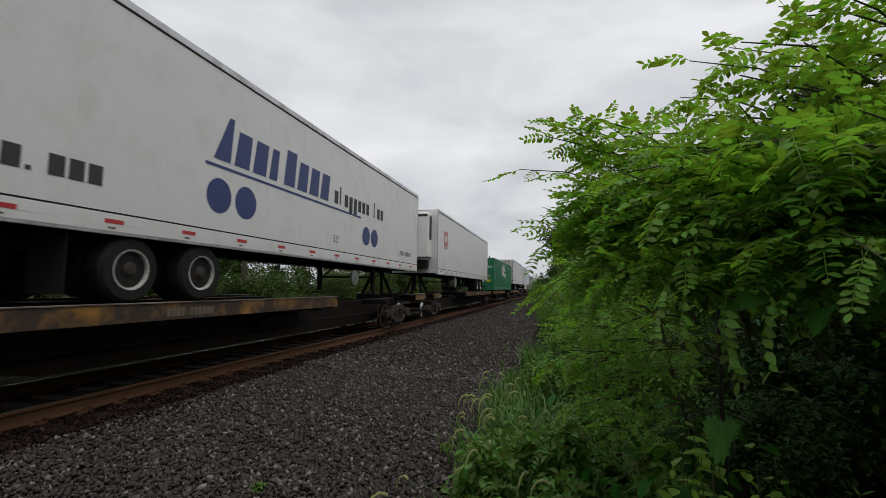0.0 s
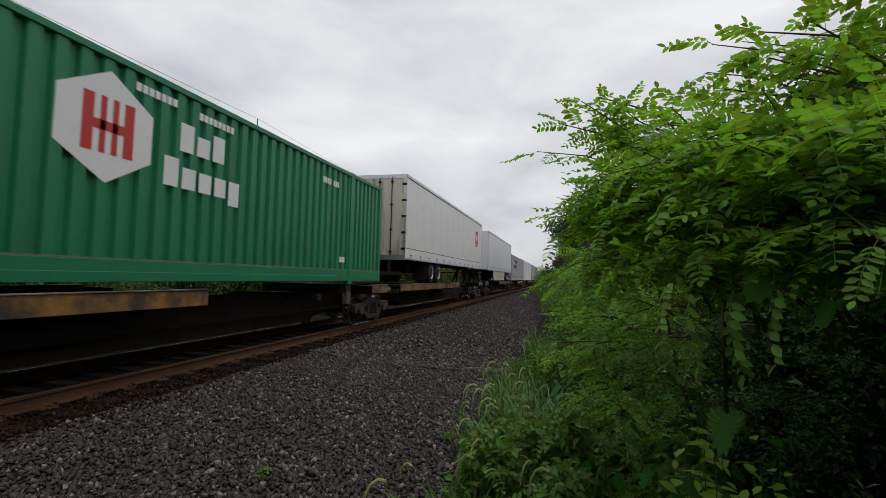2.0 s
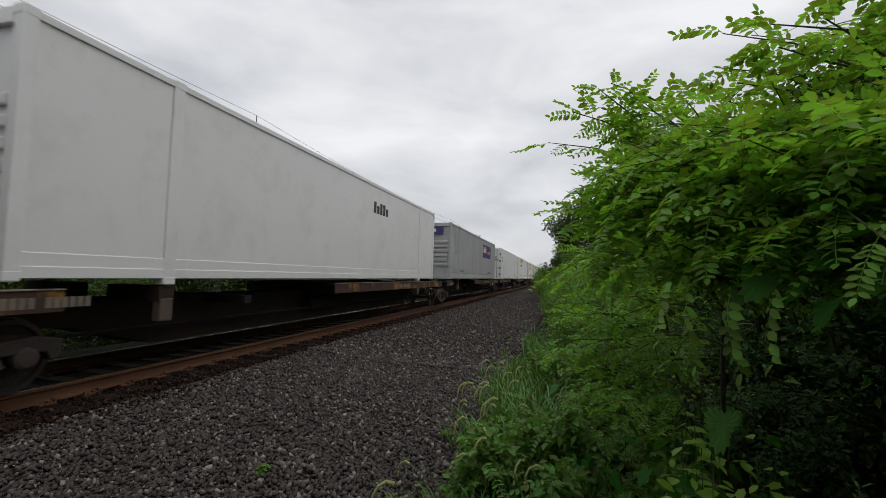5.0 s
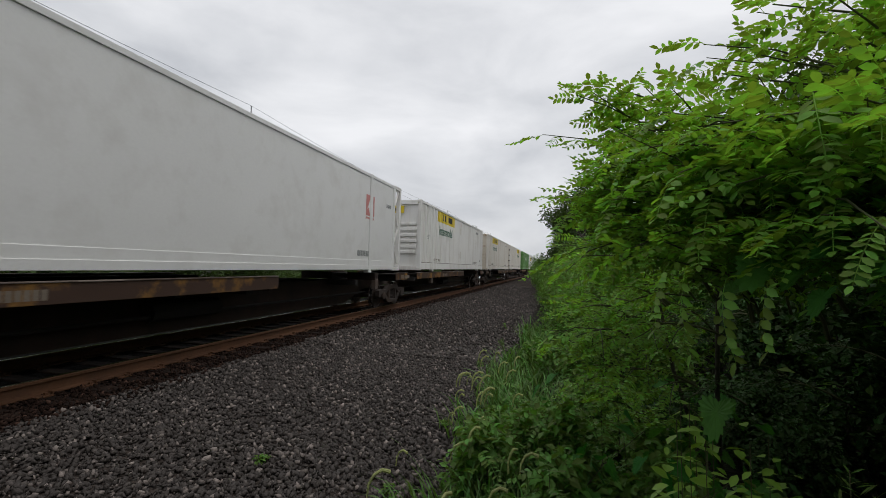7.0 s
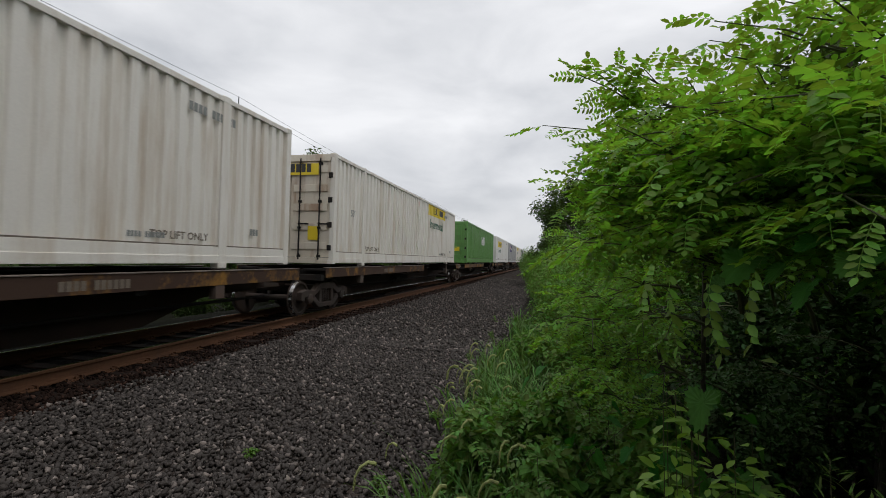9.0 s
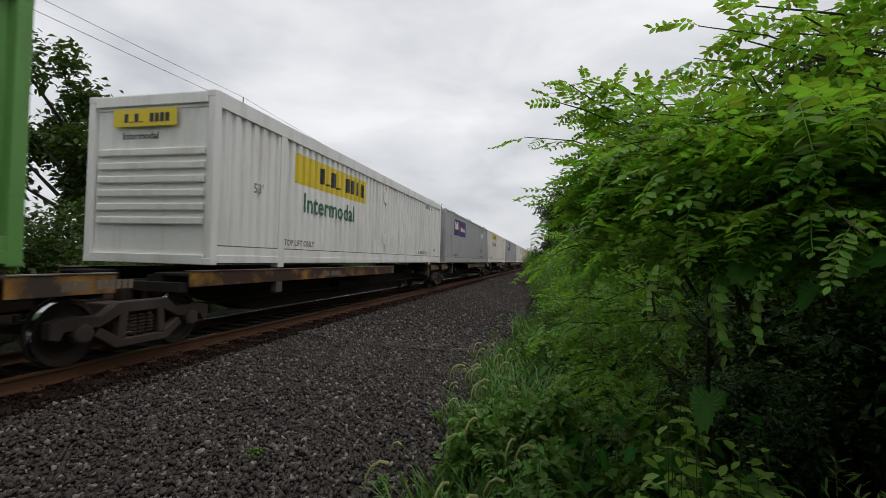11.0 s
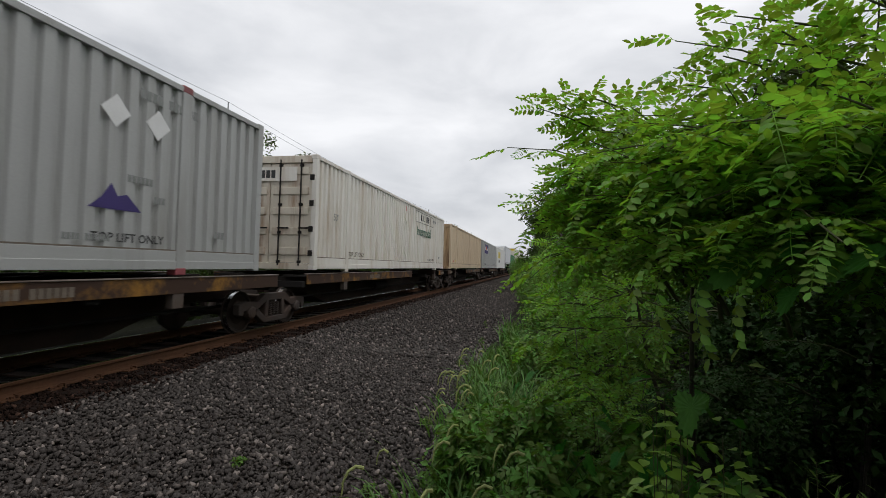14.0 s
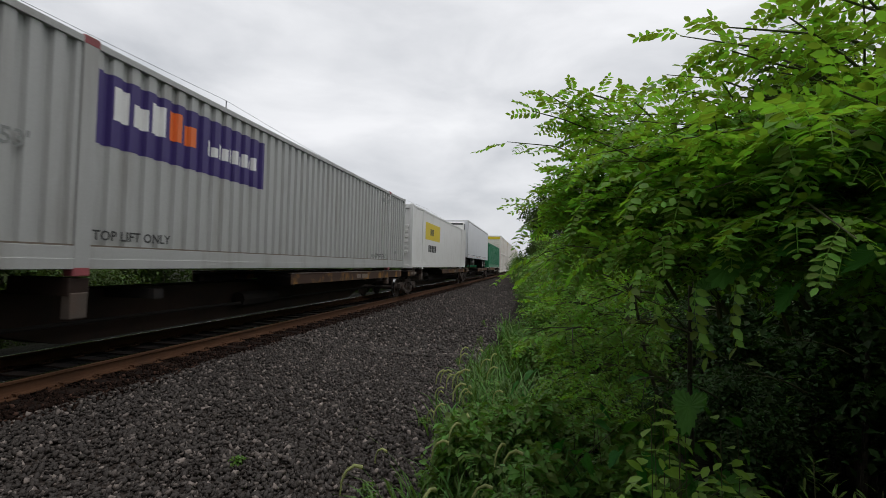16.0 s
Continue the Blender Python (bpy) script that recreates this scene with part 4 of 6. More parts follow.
    for y in wheels:
        for sx in (1, -1):
            road_wheel(ob, sx * 1.27, y, 0.437)
    bumper = boxes((-1.15, 1.15, tail + 0.03 * d - 0.05, tail + 0.03 * d + 0.05, 0.30, 0.42), (-0.75, -0.65, tail - 0.04 + 0.05 * d, tail + 0.04 + 0.05 * d, 0.4, z0), (0.65, 0.75, tail - 0.04 + 0.05 * d, tail + 0.04 + 0.05 * d, 0.4, z0))
    part("rear_bumper", bumper, M_STEEL, ob)
    ly = nose - d * 3.7
    legs = bmesh.new()
    for sx in (1, -1):
        a = sorted((sx * 0.88, sx * 1.0))
        box(legs, a[0], a[1], ly - 0.06, ly + 0.06, 0.10, z0, bevel=0.01)
        b = sorted((sx * 0.78, sx * 1.1))
        box(legs, b[0], b[1], ly - 0.16, ly + 0.16, 0.03, 0.07)
        rod(legs, (sx * 0.94, ly, 0.45), (sx * 0.94, ly + d * 0.9, z0 - 0.02), 0.025)
    rod(legs, (-0.9, ly, 0.55), (0.9, ly, 0.55), 0.03)
    part("landing_gear", legs, M_STEEL, ob)
    hy = nose - d * 0.95
    hitch = bmesh.new()
    for sx in (1, -1):
        rod(hitch, (sx * 0.15, hy, z0 - 0.04), (sx * 0.42, hy - 0.55, -0.15), 0.06)
        rod(hitch, (sx * 0.15, hy, z0 - 0.04), (sx * 0.42, hy + 0.65, -0.15), 0.06)
    box(hitch, -0.45, 0.45, hy - 0.4, hy + 0.4, z0 - 0.10, z0 - 0.03)
    part("trailer_hitch", hitch, M_STEEL, ob, "dark steel hitch stand")
    if rear_leads:
        for sx in (1, -1):
            s = sorted((sx * 0.015, sx * (hx - 0.10)))
            dr = part("door", boxes((s[0], s[1], 0.0, 0.05, z0 + 0.12, z1 - 0.14), bevel=0.006), M_GRIMY, ob, "grimy swing door with locking rods")
            for bx in (0.22, 0.62):
                x = s[0] + (s[1] - s[0]) * bx
                br = rods(((x, -0.03, z0 + 0.08), (x, -0.03, z1 - 0.1), 0.017))
                for z in (z0 + 0.2, z0 + 1.0, z0 + 1.9, z1 - 0.3):
                    box(br, x - 0.05, x + 0.05, -0.045, 0.0, z, z + 0.06)
                part("locking_bar", br, M_STEEL, dr)
            for z in np.linspace(z0 + 0.3, z1 - 0.4, 5):
                b = sorted((sx * (hx - 0.16), sx * (hx + 0.004)))
                part("hinge", boxes((b[0], b[1], -0.025, 0.0, z, z + 0.08)), M_STEEL, dr)
        fr = boxes((-hx, hx, -0.01, 0.05, z1 - 0.14, z1), (-hx, hx, -0.02, 0.06, z0 - 0.06, z0 + 0.11), (-hx - 0.002, -hx + 0.10, -0.012, 0.05, z0, z1), (hx - 0.10, hx + 0.002, -0.012, 0.05, z0, z1))
        part("door_frame", fr, M_ALU, ob)
    else:
        nz = boxes((-hx + 0.02, hx - 0.02, 0.02, 0.055, z0 + 0.02, z1 - 0.05), bevel=0.01)
        part("nose_wall", nz, paint, ob)
        gl = rods(((-0.5, -0.06, z0 + 0.6), (-0.18, -0.06, z0 + 0.6), 0.03), ((0.2, -0.05, z0 + 0.55), (0.2, -0.02, z0 + 0.9), 0.05))
        if not reefer:
            part("air_coupling", gl, M_BLACK, ob)
            bars((1, 1, 1, 1, 1, 0, 1, 1, 1, 1), -0.7, z0 + 2.3, 0.13, 0.019, M_FADED, ob, end=True)
            bars((1, 1, 1, 0, 1, 1, 1, 0, 1, 1, 1, 1), -0.65, z0 + 2.05, 0.11, 0.019, M_FADED, ob, end=True)
    if reefer:
        unit = part("refrigeration_unit", boxes((-1.02, 1.02, -0.62, 0.0, z0 + 0.62, z1 - 0.22), bevel=0.08), M_WHITE, ob, "white refrigeration unit with black grille")
        gr = boxes((0.62, 1.023, -0.50, -0.12, z0 + 1.55, z1 - 0.36))
        for i in range(9):
            z = z0 + 1.58 + i * 0.11
            box(gr, 1.023, 1.035, -0.5, -0.12, z, z + 0.03)
        part("grille", gr, M_BLACK, unit, "black grille")
        part("top_grille", boxes((-0.95, 0.95, -0.63, -0.61, z1 - 0.42, z1 - 0.30)), M_BLACK, unit)
        part("seam_band", boxes((-1.025, 1.025, -0.626, -0.1, z0 + 0.68, z0 + 0.75)), M_BLACK, unit)
        arrow_logo(unit, -0.3, z0 + 2.1, -0.626, 0.36, end=True, film=M_PALERED)
        bars((1,) * 11, -0.55, z0 + 1.72, 0.10, -0.626, M_INK, unit, step=0.95, end=True)
        bars((1,) * 12, -0.58, z0 + 1.58, 0.09, -0.626, M_INK, unit, step=1.0, end=True)
        tank = boxes((-0.9, 0.9, -0.45, -0.05, z0 + 0.22, z0 + 0.58), bevel=0.05)
        part("fuel_tank_bracket", tank, M_STEEL, ob)
        tk = bmesh.new()
        rod(tk, (hx - 0.75, 4.2, z0 - 0.36), (hx - 0.02, 4.2, z0 - 0.36), 0.27, 20)
        part("fuel_tank", tk, M_ALU, ob, "round aluminium fuel tank")
    if skirt:
        for sx in (1, -1):
            pts = [(3.0, z0 - 0.04), (3.1, z0 - 0.55), (3.75, z0 - 0.80), (10.3, z0 - 0.80), (10.55, z0 - 0.04)]
            e = sorted((sx * (hx - 0.012), sx * (hx - 0.03)))
            part("side_skirt", prism(pts, e[0], e[1]), M_SKIRT, ob, "cream side skirt")
    MOVING.append((ob, start, base))
    return ob


# ---- the train, from its leading end ----
def build_train():
    white = "white highway trailer riding on a spine car"
    a = trailer(1.56, "white box trailer with blue letter blocks and dots", M_TRAILER)
    x = 1.303
    for k, h in enumerate((1.25, 1, 1, 1, 1.2, 1, 1, 1)):
        y0, w, h = 4.72 + 0.50 * k, 0.40 if k != 3 else 0.26, 0.62 * h
        lean = 0.34 if k == 0 else 0.10
        part("letter_block", prism([(y0, 2.32), (y0 + w, 2.32), (y0 + w + 0.06, 2.32 + h), (y0 + lean, 2.32 + h)], x, x + 0.003), M_BLUE, a, "blue slanted letter block")
    bars((1,) * 1, 4.55, 2.18, 0.05, x, M_BLUE, a, step=155)
    for k, h in enumerate((0.7, 1, 0.7, -0.7, -0.7, 0.7, 0.7, 0.7, 0, 1, 0.7, 0.7)):
        if h:
            y0 = 8.95 + 0.285 * k
            part("letter_block", boxes((x, x + 0.002, y0, y0 + (0.07 if h == 1 else 0.20), 2.34 - (0.12 if h < 0 else 0), 2.34 + 0.46 * abs(h))), M_INK, a)
    for y, r in ((4.9, 0.29), (5.58, 0.29), (11.0, 0.27), (11.62, 0.27)):
        bm = bmesh.new(); rod(bm, (x, y, 1.72), (x + 0.003, y, 1.72), r, 32)
        part("dot", bm, M_BLUE, a, "blue dot")
    for k, h in enumerate((0.24, 0.24, 0.24, 0.05, 0.24, 0.24, 0.24)):
        part("letter_block", boxes((x, x + 0.002, 1.35 + 0.225 * k, 1.35 + 0.225 * k + (0.18 if h > 0.1 else 0.06), 1.44, 1.44 + h)), M_INK, a)
    bars((1, 1, 1, 1, 0, 1, 1, 1, 1, 1, 1), 14.0, 1.38, 0.16, x, M_FADED, a)
    lettering("53'", 0.26, M_FADED, a, 8.95, 1.35, x)
    disc = bmesh.new(); rod(disc, (1.05, 10.8, 0.5), (1.09, 10.8, 0.5), 0.22, 20)
    part("cover_disc", disc, M_ALU, a)

    b = trailer(20.96, "white refrigerated trailer, its cooling unit leading, on a spine car", M_TRAILER, rear_leads=False, wheels=(11.5, 12.8), reefer=True)
    arrow_logo(b, 1.25, 2.30, x, 0.75, film=M_PALERED)

    c = container(41.33, M_GREEN, "green corrugated shipping container with white hexagon mark", lead="doors")
    hexa = [(6.62, 1.62), (7.25, 1.24), (7.88, 1.62), (7.88, 2.26), (7.25, 2.64), (6.62, 2.26)]
    part("emblem", prism(hexa, NX, NX + 0.003), M_PAPER, c, "white hexagon with red bars")
    eb = boxes((NX + 0.004, NX + 0.006, 6.92, 7.06, 1.60, 2.30), (NX + 0.004, NX + 0.006, 7.14, 7.22, 1.60, 2.30), (NX + 0.004, NX + 0.006, 7.30, 7.38, 1.60, 2.30), (NX + 0.004, NX + 0.006, 7.46, 7.60, 1.60, 2.30), (NX + 0.004, NX + 0.006, 7.06, 7.46, 1.88, 2.0))
    part("emblem_bars", eb, M_RED, c)
    bars((1, 0.72, 1), 8.36, 1.95, 0.42, NX, M_PAPER, c, step=0.78)
    bars((1, 0.75, 0.72, 0.72, -0.72), 8.1, 1.40, 0.42, NX, M_PAPER, c, step=0.78)
    bars((1,) * 7, 7.6, 2.55, 0.11, NX, M_PAPER, c, step=0.9); bars((1,) * 8, 8.7, 2.52, 0.11, NX, M_PAPER, c, step=0.9)
    lettering("53'", 0.28, M_PAPER, c, 1.05, 1.25, NX); bars((1, 1), 1.55, 2.2, 0.14, NX, M_PAPER, c)
    bars((1, 1, 1), POST + 0.15, 0.5, 0.14, NX, M_PAPER, c); bars((1, 1, 1), LEN - POST - 0.6, 0.5, 0.14, NX, M_PAPER, c)
    bars((1, 1, 1, 1, 0, 1, 1, 1), LEN - 3.6, 2.35, 0.14, NX, M_PAPER, c)
    st = bmesh.new()
    for i in range(17):
        box(st, NX + 0.006, NX + 0.009, 0.2 + i * 0.94, 0.55 + i * 0.94, 0.06, 0.12)
    part("reflector_strip", st, M_PAPER, c)
    bars((1, 1, 1, 1), 0.25, 2.22, 0.17, 0.02, M_PAPER, c, end=True); bars((1,) * 7, 0.22, 2.0, 0.17, 0.02, M_PAPER, c, step=0.75, end=True)
    lettering("53'", 0.24, M_PAPER, c, 0.72, 1.16, 0.018, end=True)
    plate(0.62, 1.0, 0.72, 0.98, 0.02, M_SIGN, c, "placard", "yellow placard", end=True)
    for px, pz in ((-1.05, 1.15), (-1.05, 0.65), (-0.42, 0.78), (0.15, 0.75)):
        plate(px, px + 0.28, pz, pz + 0.26, 0.02, M_PAPER, c, "placard", "white placard", end=True)
    dot = bmesh.new(); rod(dot, (-0.8, 0.02, 2.08), (-0.8, 0.016, 2.08), 0.15, 6); part("emblem", dot, M_PALERED, c, "red and white emblem")

    d = trailer(59.76, "white trailer with red emblem, rear doors leading, on a spine car", M_TRAILER, wheels=(3.65, 4.8), rail_high=0.36)
    arrow_logo(d, 13.7, 2.42, x, 0.85); arrow_logo(d, -0.95, 2.35, -0.052, 0.75, end=True)

    e = trailer(78.89, "grey-white trailer with cream side skirts on a spine car", M_SILVER, rear_leads=False, wheels=(12.1, 13.3), skirt=True, box_high=3.86)

    fx = "grey corrugated container with a purple panel on a spine car"
    f = container(96.14, M_GREY, fx, castings=M_CASTRED); parcel_logo(f, 2.29, 1.46); side_marks(f, M_FADED, note=M_INK)
    g = container(113.87, M_TRAILER, "plain white container with small dark writing on a spine car", smooth=True)
    bars((1, 0.7, 1, 1, 0.7), 9.4, 2.0, 0.34, NX, M_INK, g)
    m = container(133.37, M_GREY, fx, castings=M_CASTRED); parcel_logo(m, 10.03, 1.54); side_marks(m, M_FADED, note=M_INK)
    n = container(154.06, M_TRAILER, "smooth white insulated container with red emblem and open end frame", lead="doors", smooth=True, cut=0.62)
    arrow_logo(n, -0.85, 1.65, 0.012, 0.62, end=True)
    bars((1, 1, 1, 1), 0.45, 1.95, 0.14, 0.018, M_INK, n, end=True); bars((1,) * 6, 0.42, 1.72, 0.14, 0.018, M_INK, n, end=True)
    arrow_logo(n, 13.1, 1.62, NX, 0.62, film=M_PALERED); bars((1,) * 9, 12.6, 0.42, 0.16, NX, M_FADED, n); bars((1,) * 5, 14.75, 2.04, 0.12, NX, M_FADED, n)
    bars((1, 1, 1), 0.75, 1.95, 0.18, NX, M_INK, n); bars((1, 1, 1), 0.75, 1.6, 0.18, NX, M_INK, n)
    fr = boxes((1.17, 1.29, 15.99, 16.13, 0, HGT), (-1.29, -1.17, 15.99, 16.13, 0, HGT), (-1.17, 1.17, 15.99, 16.13, HGT - 0.12, HGT), (-1.17, 1.17, 15.99, 16.13, 0, 0.15), (1.2, 1.29, 15.53, 15.99, HGT - 0.1, HGT), (1.2, 1.29, 15.53, 15.99, 0, 0.12))
    for i in range(4):
        z = 0.2 + i * 0.64
        rod(fr, (1.23, 15.55 if i % 2 else 16.0, z), (1.23, 16.0 if i % 2 else 15.55, z + 0.62), 0.03)
    part("end_frame", fr, M_WHITE, n, "open white lattice frame")

    jb = "white container with yellow panel"
    o = container(172.71, M_WHITE, jb); rail_logo(o, 2.85, 2.28); side_marks(o, M_FADED, note=M_STENCIL); end_sign(o)
    p = container(191.63, M_CREAM, jb + ", dirt-streaked", lead_paint=M_RUSTY); rail_logo(p, 2.75, 2.28); side_marks(p, M_FADED, note=M_STENCIL); end_sign(p)
    q = container(209.92, M_CREAM, jb + ", rusty doors leading", lead="doors", lead_paint=M_RUSTY); rail_logo(q, 9.9, 2.28); side_marks(q, M_FADED, note=M_STENCIL); end_sign(q, 1.5)
    plate(0.55, 0.85, 0.62, 0.98, 0.015, M_SIGN, q, "placard", "yellow placard", end=True)
    for ob, paint in ((o, M_WHITE), (p, M_CREAM), (q, M_CREAM)):
        placard_holders(ob, paint)
    r = container(230.60, M_LIME, "light green corrugated container with white mark", lead="doors")
    bars((1, 0.7, 1, 1), 7.4, 1.5, 0.7, NX, M_PAPER, r); plate(0.4, 0.75, 0.8, 1.1, 0.015, M_SIGN, r, "placard", "yellow placard", end=True)
    s = container(249.50, M_WHITE, jb + ", heavy top rail"); rail_logo(s, 2.6, 1.78, wide=3.92, high=0.66); side_marks(s, M_FADED, note=M_STENCIL); end_sign(s)
    part("roof_cap", boxes((-1.30, 1.30, 0.05, LEN - 0.05, HGT - 0.26, HGT + 0.01), bevel=0.01), M_WHITE, s)
    b2 = container(266.88, M_GREY, fx, castings=M_CASTRED); parcel_logo(b2, 2.25, 1.62); side_marks(b2, M_FADED, note=M_INK)
    c2 = container(284.05, M_CREAM, jb, lead_paint=M_RUSTY); rail_logo(c2, 3.0, 2.22); side_marks(c2, M_FADED, note=M_STENCIL); end_sign(c2)
    d2 = container(301.41, M_GREY, "grey corrugated container with purple panel and white placards", castings=M_CASTRED); parcel_logo(d2, 2.28, 1.62); side_marks(d2, M_FADED, note=M_INK)
    for ob, corners in ((b2, 7), (d2, 4)):
        for y in (12.88, 13.57):
            bm = bmesh.new(); rod(bm, (NX, y, 2.12), (NX + 0.003, y, 2.12), 0.22, corners)
            part("placard", bm, M_PAPER, ob, "white placard")
        part("emblem", prism([(12.55, 0.82), (13.34, 0.82), (13.1, 1.04), (12.96, 1.0), (12.86, 1.16), (12.72, 0.96)], NX, NX + 0.003), M_PURPLE, ob, "purple pointed emblem")
        bars((1, 1, 1, 1, 1, 1), 13.1, 1.22, 0.10, NX, M_FADED, ob); bars((1, 1, 1), 13.55, 0.98, 0.10, NX, M_FADED, ob)
    e2 = container(319.89, M_CREAM, "white container with faded sign, rusty doors leading", lead="doors", lead_paint=M_RUSTY); rail_logo(e2, 9.75, 2.18, True); side_marks(e2, M_FADED, note=M_STENCIL)
    plate(-1.1, 0.75, HGT - 0.66, HGT - 0.3, 0.012, M_CREAM, e2, "end_sign", "faded panel with dark letter blocks", end=True)
    bars((1, 1, 1, 1), -0.4, HGT - 0.58, 0.2, 0.008, M_INK, e2, end=True)
    for ob, paint in ((s, M_WHITE), (c2, M_CREAM), (e2, M_CREAM)):
        placard_holders(ob, paint)
    g2 = container(338.59, M_TAN, "tan corrugated container with rusted end on a spine car", lead="upright", lead_paint=M_TANRUST)
    bars((1, 1, 1, 0, 1, 1, 1, 1, 1, 1), -0.6, 2.35, 0.14, 0.0, M_INK, g2, end=True)
    bars((1, 1, 1), 0.9, 0.42, 0.12, NX, M_RED, g2); bars((1,), 12.2, 2.55, 0.2, NX, M_PALERED, g2); plate(1.65, 1.8, 0.45, 0.58, NX, M_SIGN, g2, "placard")
    h = container(356.07, M_GREY, fx, castings=M_CASTRED); parcel_logo(h, 2.1, 1.62); side_marks(h, M_FADED, note=M_INK)
    i = container(373.48, M_TRAILER, "smooth white container with square yellow panel", smooth=True)
    plate(2.6, 6.2, 1.45, 2.33, NX, M_SIGN, i, label="square yellow panel"); bars((1, 1, 1), 3.7, 1.7, 0.34, NX + 0.004, M_INK, i, step=0.8)
    bars((1, 1, 1, 1, 1), 3.3, 0.82, 0.36, NX, M_INK, i, step=1.1)
    trailer(390.83, "white refrigerated trailer far along the train", M_SILVER, rear_leads=False, wheels=(11.5, 12.8), reefer=True)
    container(408.4, M_GREEN, "dark green container far along the train", lead="doors")
    for y in (426.9, 446.0, 465.0, 484.0):
        lo = container(y, M_CREAM, "white container in a well car far along the train", base=0.45)
        hi = container(y, M_CREAM, "white container stacked on another far along the train", base=0.46 + HGT)
        plate(-1.2, 1.2, HGT - 0.6, HGT - 0.2, -0.001, M_SIGN, hi, "end_sign", "yellow panel", end=True)

    # the cars beneath: start, length, side platforms, trucks
    lead = [1.0, 20.2, 40.2, 58.9, 77.7, 95.2, 113.0, 132.4, 152.7, 171.8, 190.7, 209.0, 229.4, 248.5, 265.9, 283.1, 300.5, 319.0, 337.4, 355.1, 372.6, 390.0, 407.6, 426.0, 445.1, 464.1, 483.1]
    tail_deck = {1, 4, 5, 6, 7, 10, 14, 15, 16, 18, 19, 20, 21}
    coupled = {1, 4, 10, 12, 18, 23}
    first = {0: None, 1: 1.3, 2: -1.5, 3: -1.3, 4: 1.9, 5: 0.8, 6: 0.4, 7: 0.3, 8: -1.2, 9: -1.6, 10: 1.5, 11: 1.1, 12: -1.0, 13: 0.0, 14: 0.4, 15: 1.0, 16: 1.2, 17: -0.4, 18: 2.1, 19: 0.6, 20: 1.2}
    last = {0: 15.4, 3: 16.8, 9: 16.1, 17: 16.7}
    carried = list(MOVING)
    for k, y in enumerate(lead):
        nxt = lead[k + 1] if k + 1 < len(lead) else y + 18.6
        L = nxt - y - (0.3 if k + 1 not in coupled else 0.9)
        far = k >= 23
        deck = [] if far else ([(8.0, L - 0.4)] if k in tail_deck else [(0.6, 10.2)])
        if k in (0,):
            deck = [(0.2, 9.9)]
        if k not in tail_deck and not far:
            deck.append((L - 1.6, L - 0.35))
        elif not far:
            deck.append((0.35, 1.5))
        tr = [v for v in (first.get(k, 0.4), last.get(k)) if v is not None]
        loads = [s0 for ob, s0, _ in carried if y <= s0 < y + 3 and ob.name.startswith("shipping")]
        spine_car(y, L, deck, tr, stand=(k == 18), low=far, sill_paint=M_SILLWORN if k > 5 and k != 12 else None, post_at=loads[0] - y + POST if loads else None)


build_train()


# ---- plants ----
def leaflet_arrays(length, width, fold=0.25):
    """One pointed oval leaflet along +x, folded along its rib: 7 corners, 6 triangles."""
    v = [(0, 0, 0), (0.30 * length, 0.45 * width, fold * width * 0.4), (0.68 * length, 0.48 * width, fold * width * 0.4), (length, 0, -0.06 * length),
         (0.68 * length, -0.48 * width, fold * width * 0.4), (0.30 * length, -0.45 * width, fold * width * 0.4), (0.5 * length, 0, 0.0)]
    f = [(0, 6, 1), (1, 6, 2), (2, 6, 3), (3, 6, 4), (4, 6, 5), (5, 6, 0)]
    return np.array(v), np.array(f)


def compound_arrays(rnd, pairs=8, length=0.21, leaf=0.042, droop=0.25):
    """A feathered leaf: a thin rib with opposite leaflets and one at its tip."""
    V, F = [], []
    lv, lf = leaflet_arrays(leaf, leaf * 0.50)

    def rib(s):
        return Vector((length * s, 0, -droop * length * s * s))

    def put(m, k):
        n0 = sum(len(a) for a in V)
        V.append(np.array([(m @ Vector(p * k))[:] for p in lv])); F.append(lf + n0)

    for i in range(pairs):
        s = 0.20 + 0.74 * i / (pairs - 1)
        k = (0.85 + 0.3 * math.sin(math.pi * (i + 0.8) / pairs)) * rnd.uniform(0.88, 1.1)
        for side in (1, -1):
            m = Matrix.Translation(rib(s)) @ Euler((side * radians(rnd.uniform(-22, 22)), radians(rnd.uniform(2, 30)), side * radians(rnd.uniform(58, 82)))).to_matrix().to_4x4()
            put(m, k)
    put(Matrix.Translation(rib(1.0)), 1.0)
    pts = [rib(i / 5) for i in range(6)]
    w = 0.0013
    n0 = sum(len(a) for a in V)
    rv, rf = [], []
    for p in pts:
        rv += [(p.x, -w, p.z), (p.x, w, p.z)]
    for i in range(5):
        a = 2 * i
        rf += [(a, a + 1, a + 3), (a, a + 3, a + 2)]
    V.append(np.array(rv)); F.append(np.array(rf) + n0)
    return np.concatenate(V), np.concatenate(F)


RND = random.Random(11)
COMPOUND = [compound_arrays(RND, RND.choice((6, 7, 8, 8, 9)), RND.uniform(0.17, 0.25), RND.uniform(0.036, 0.047), RND.uniform(0.05, 0.5)) for _ in range(7)]
WEED_MESH = [raw("feathered_leaf", v, [3] * len(f), f, M_HEDGE) for v, f in COMPOUND]
COMPOUND_MESH = [raw("compound_leaf", v, [3] * len(f), f, M_LEAF) for v, f in COMPOUND]


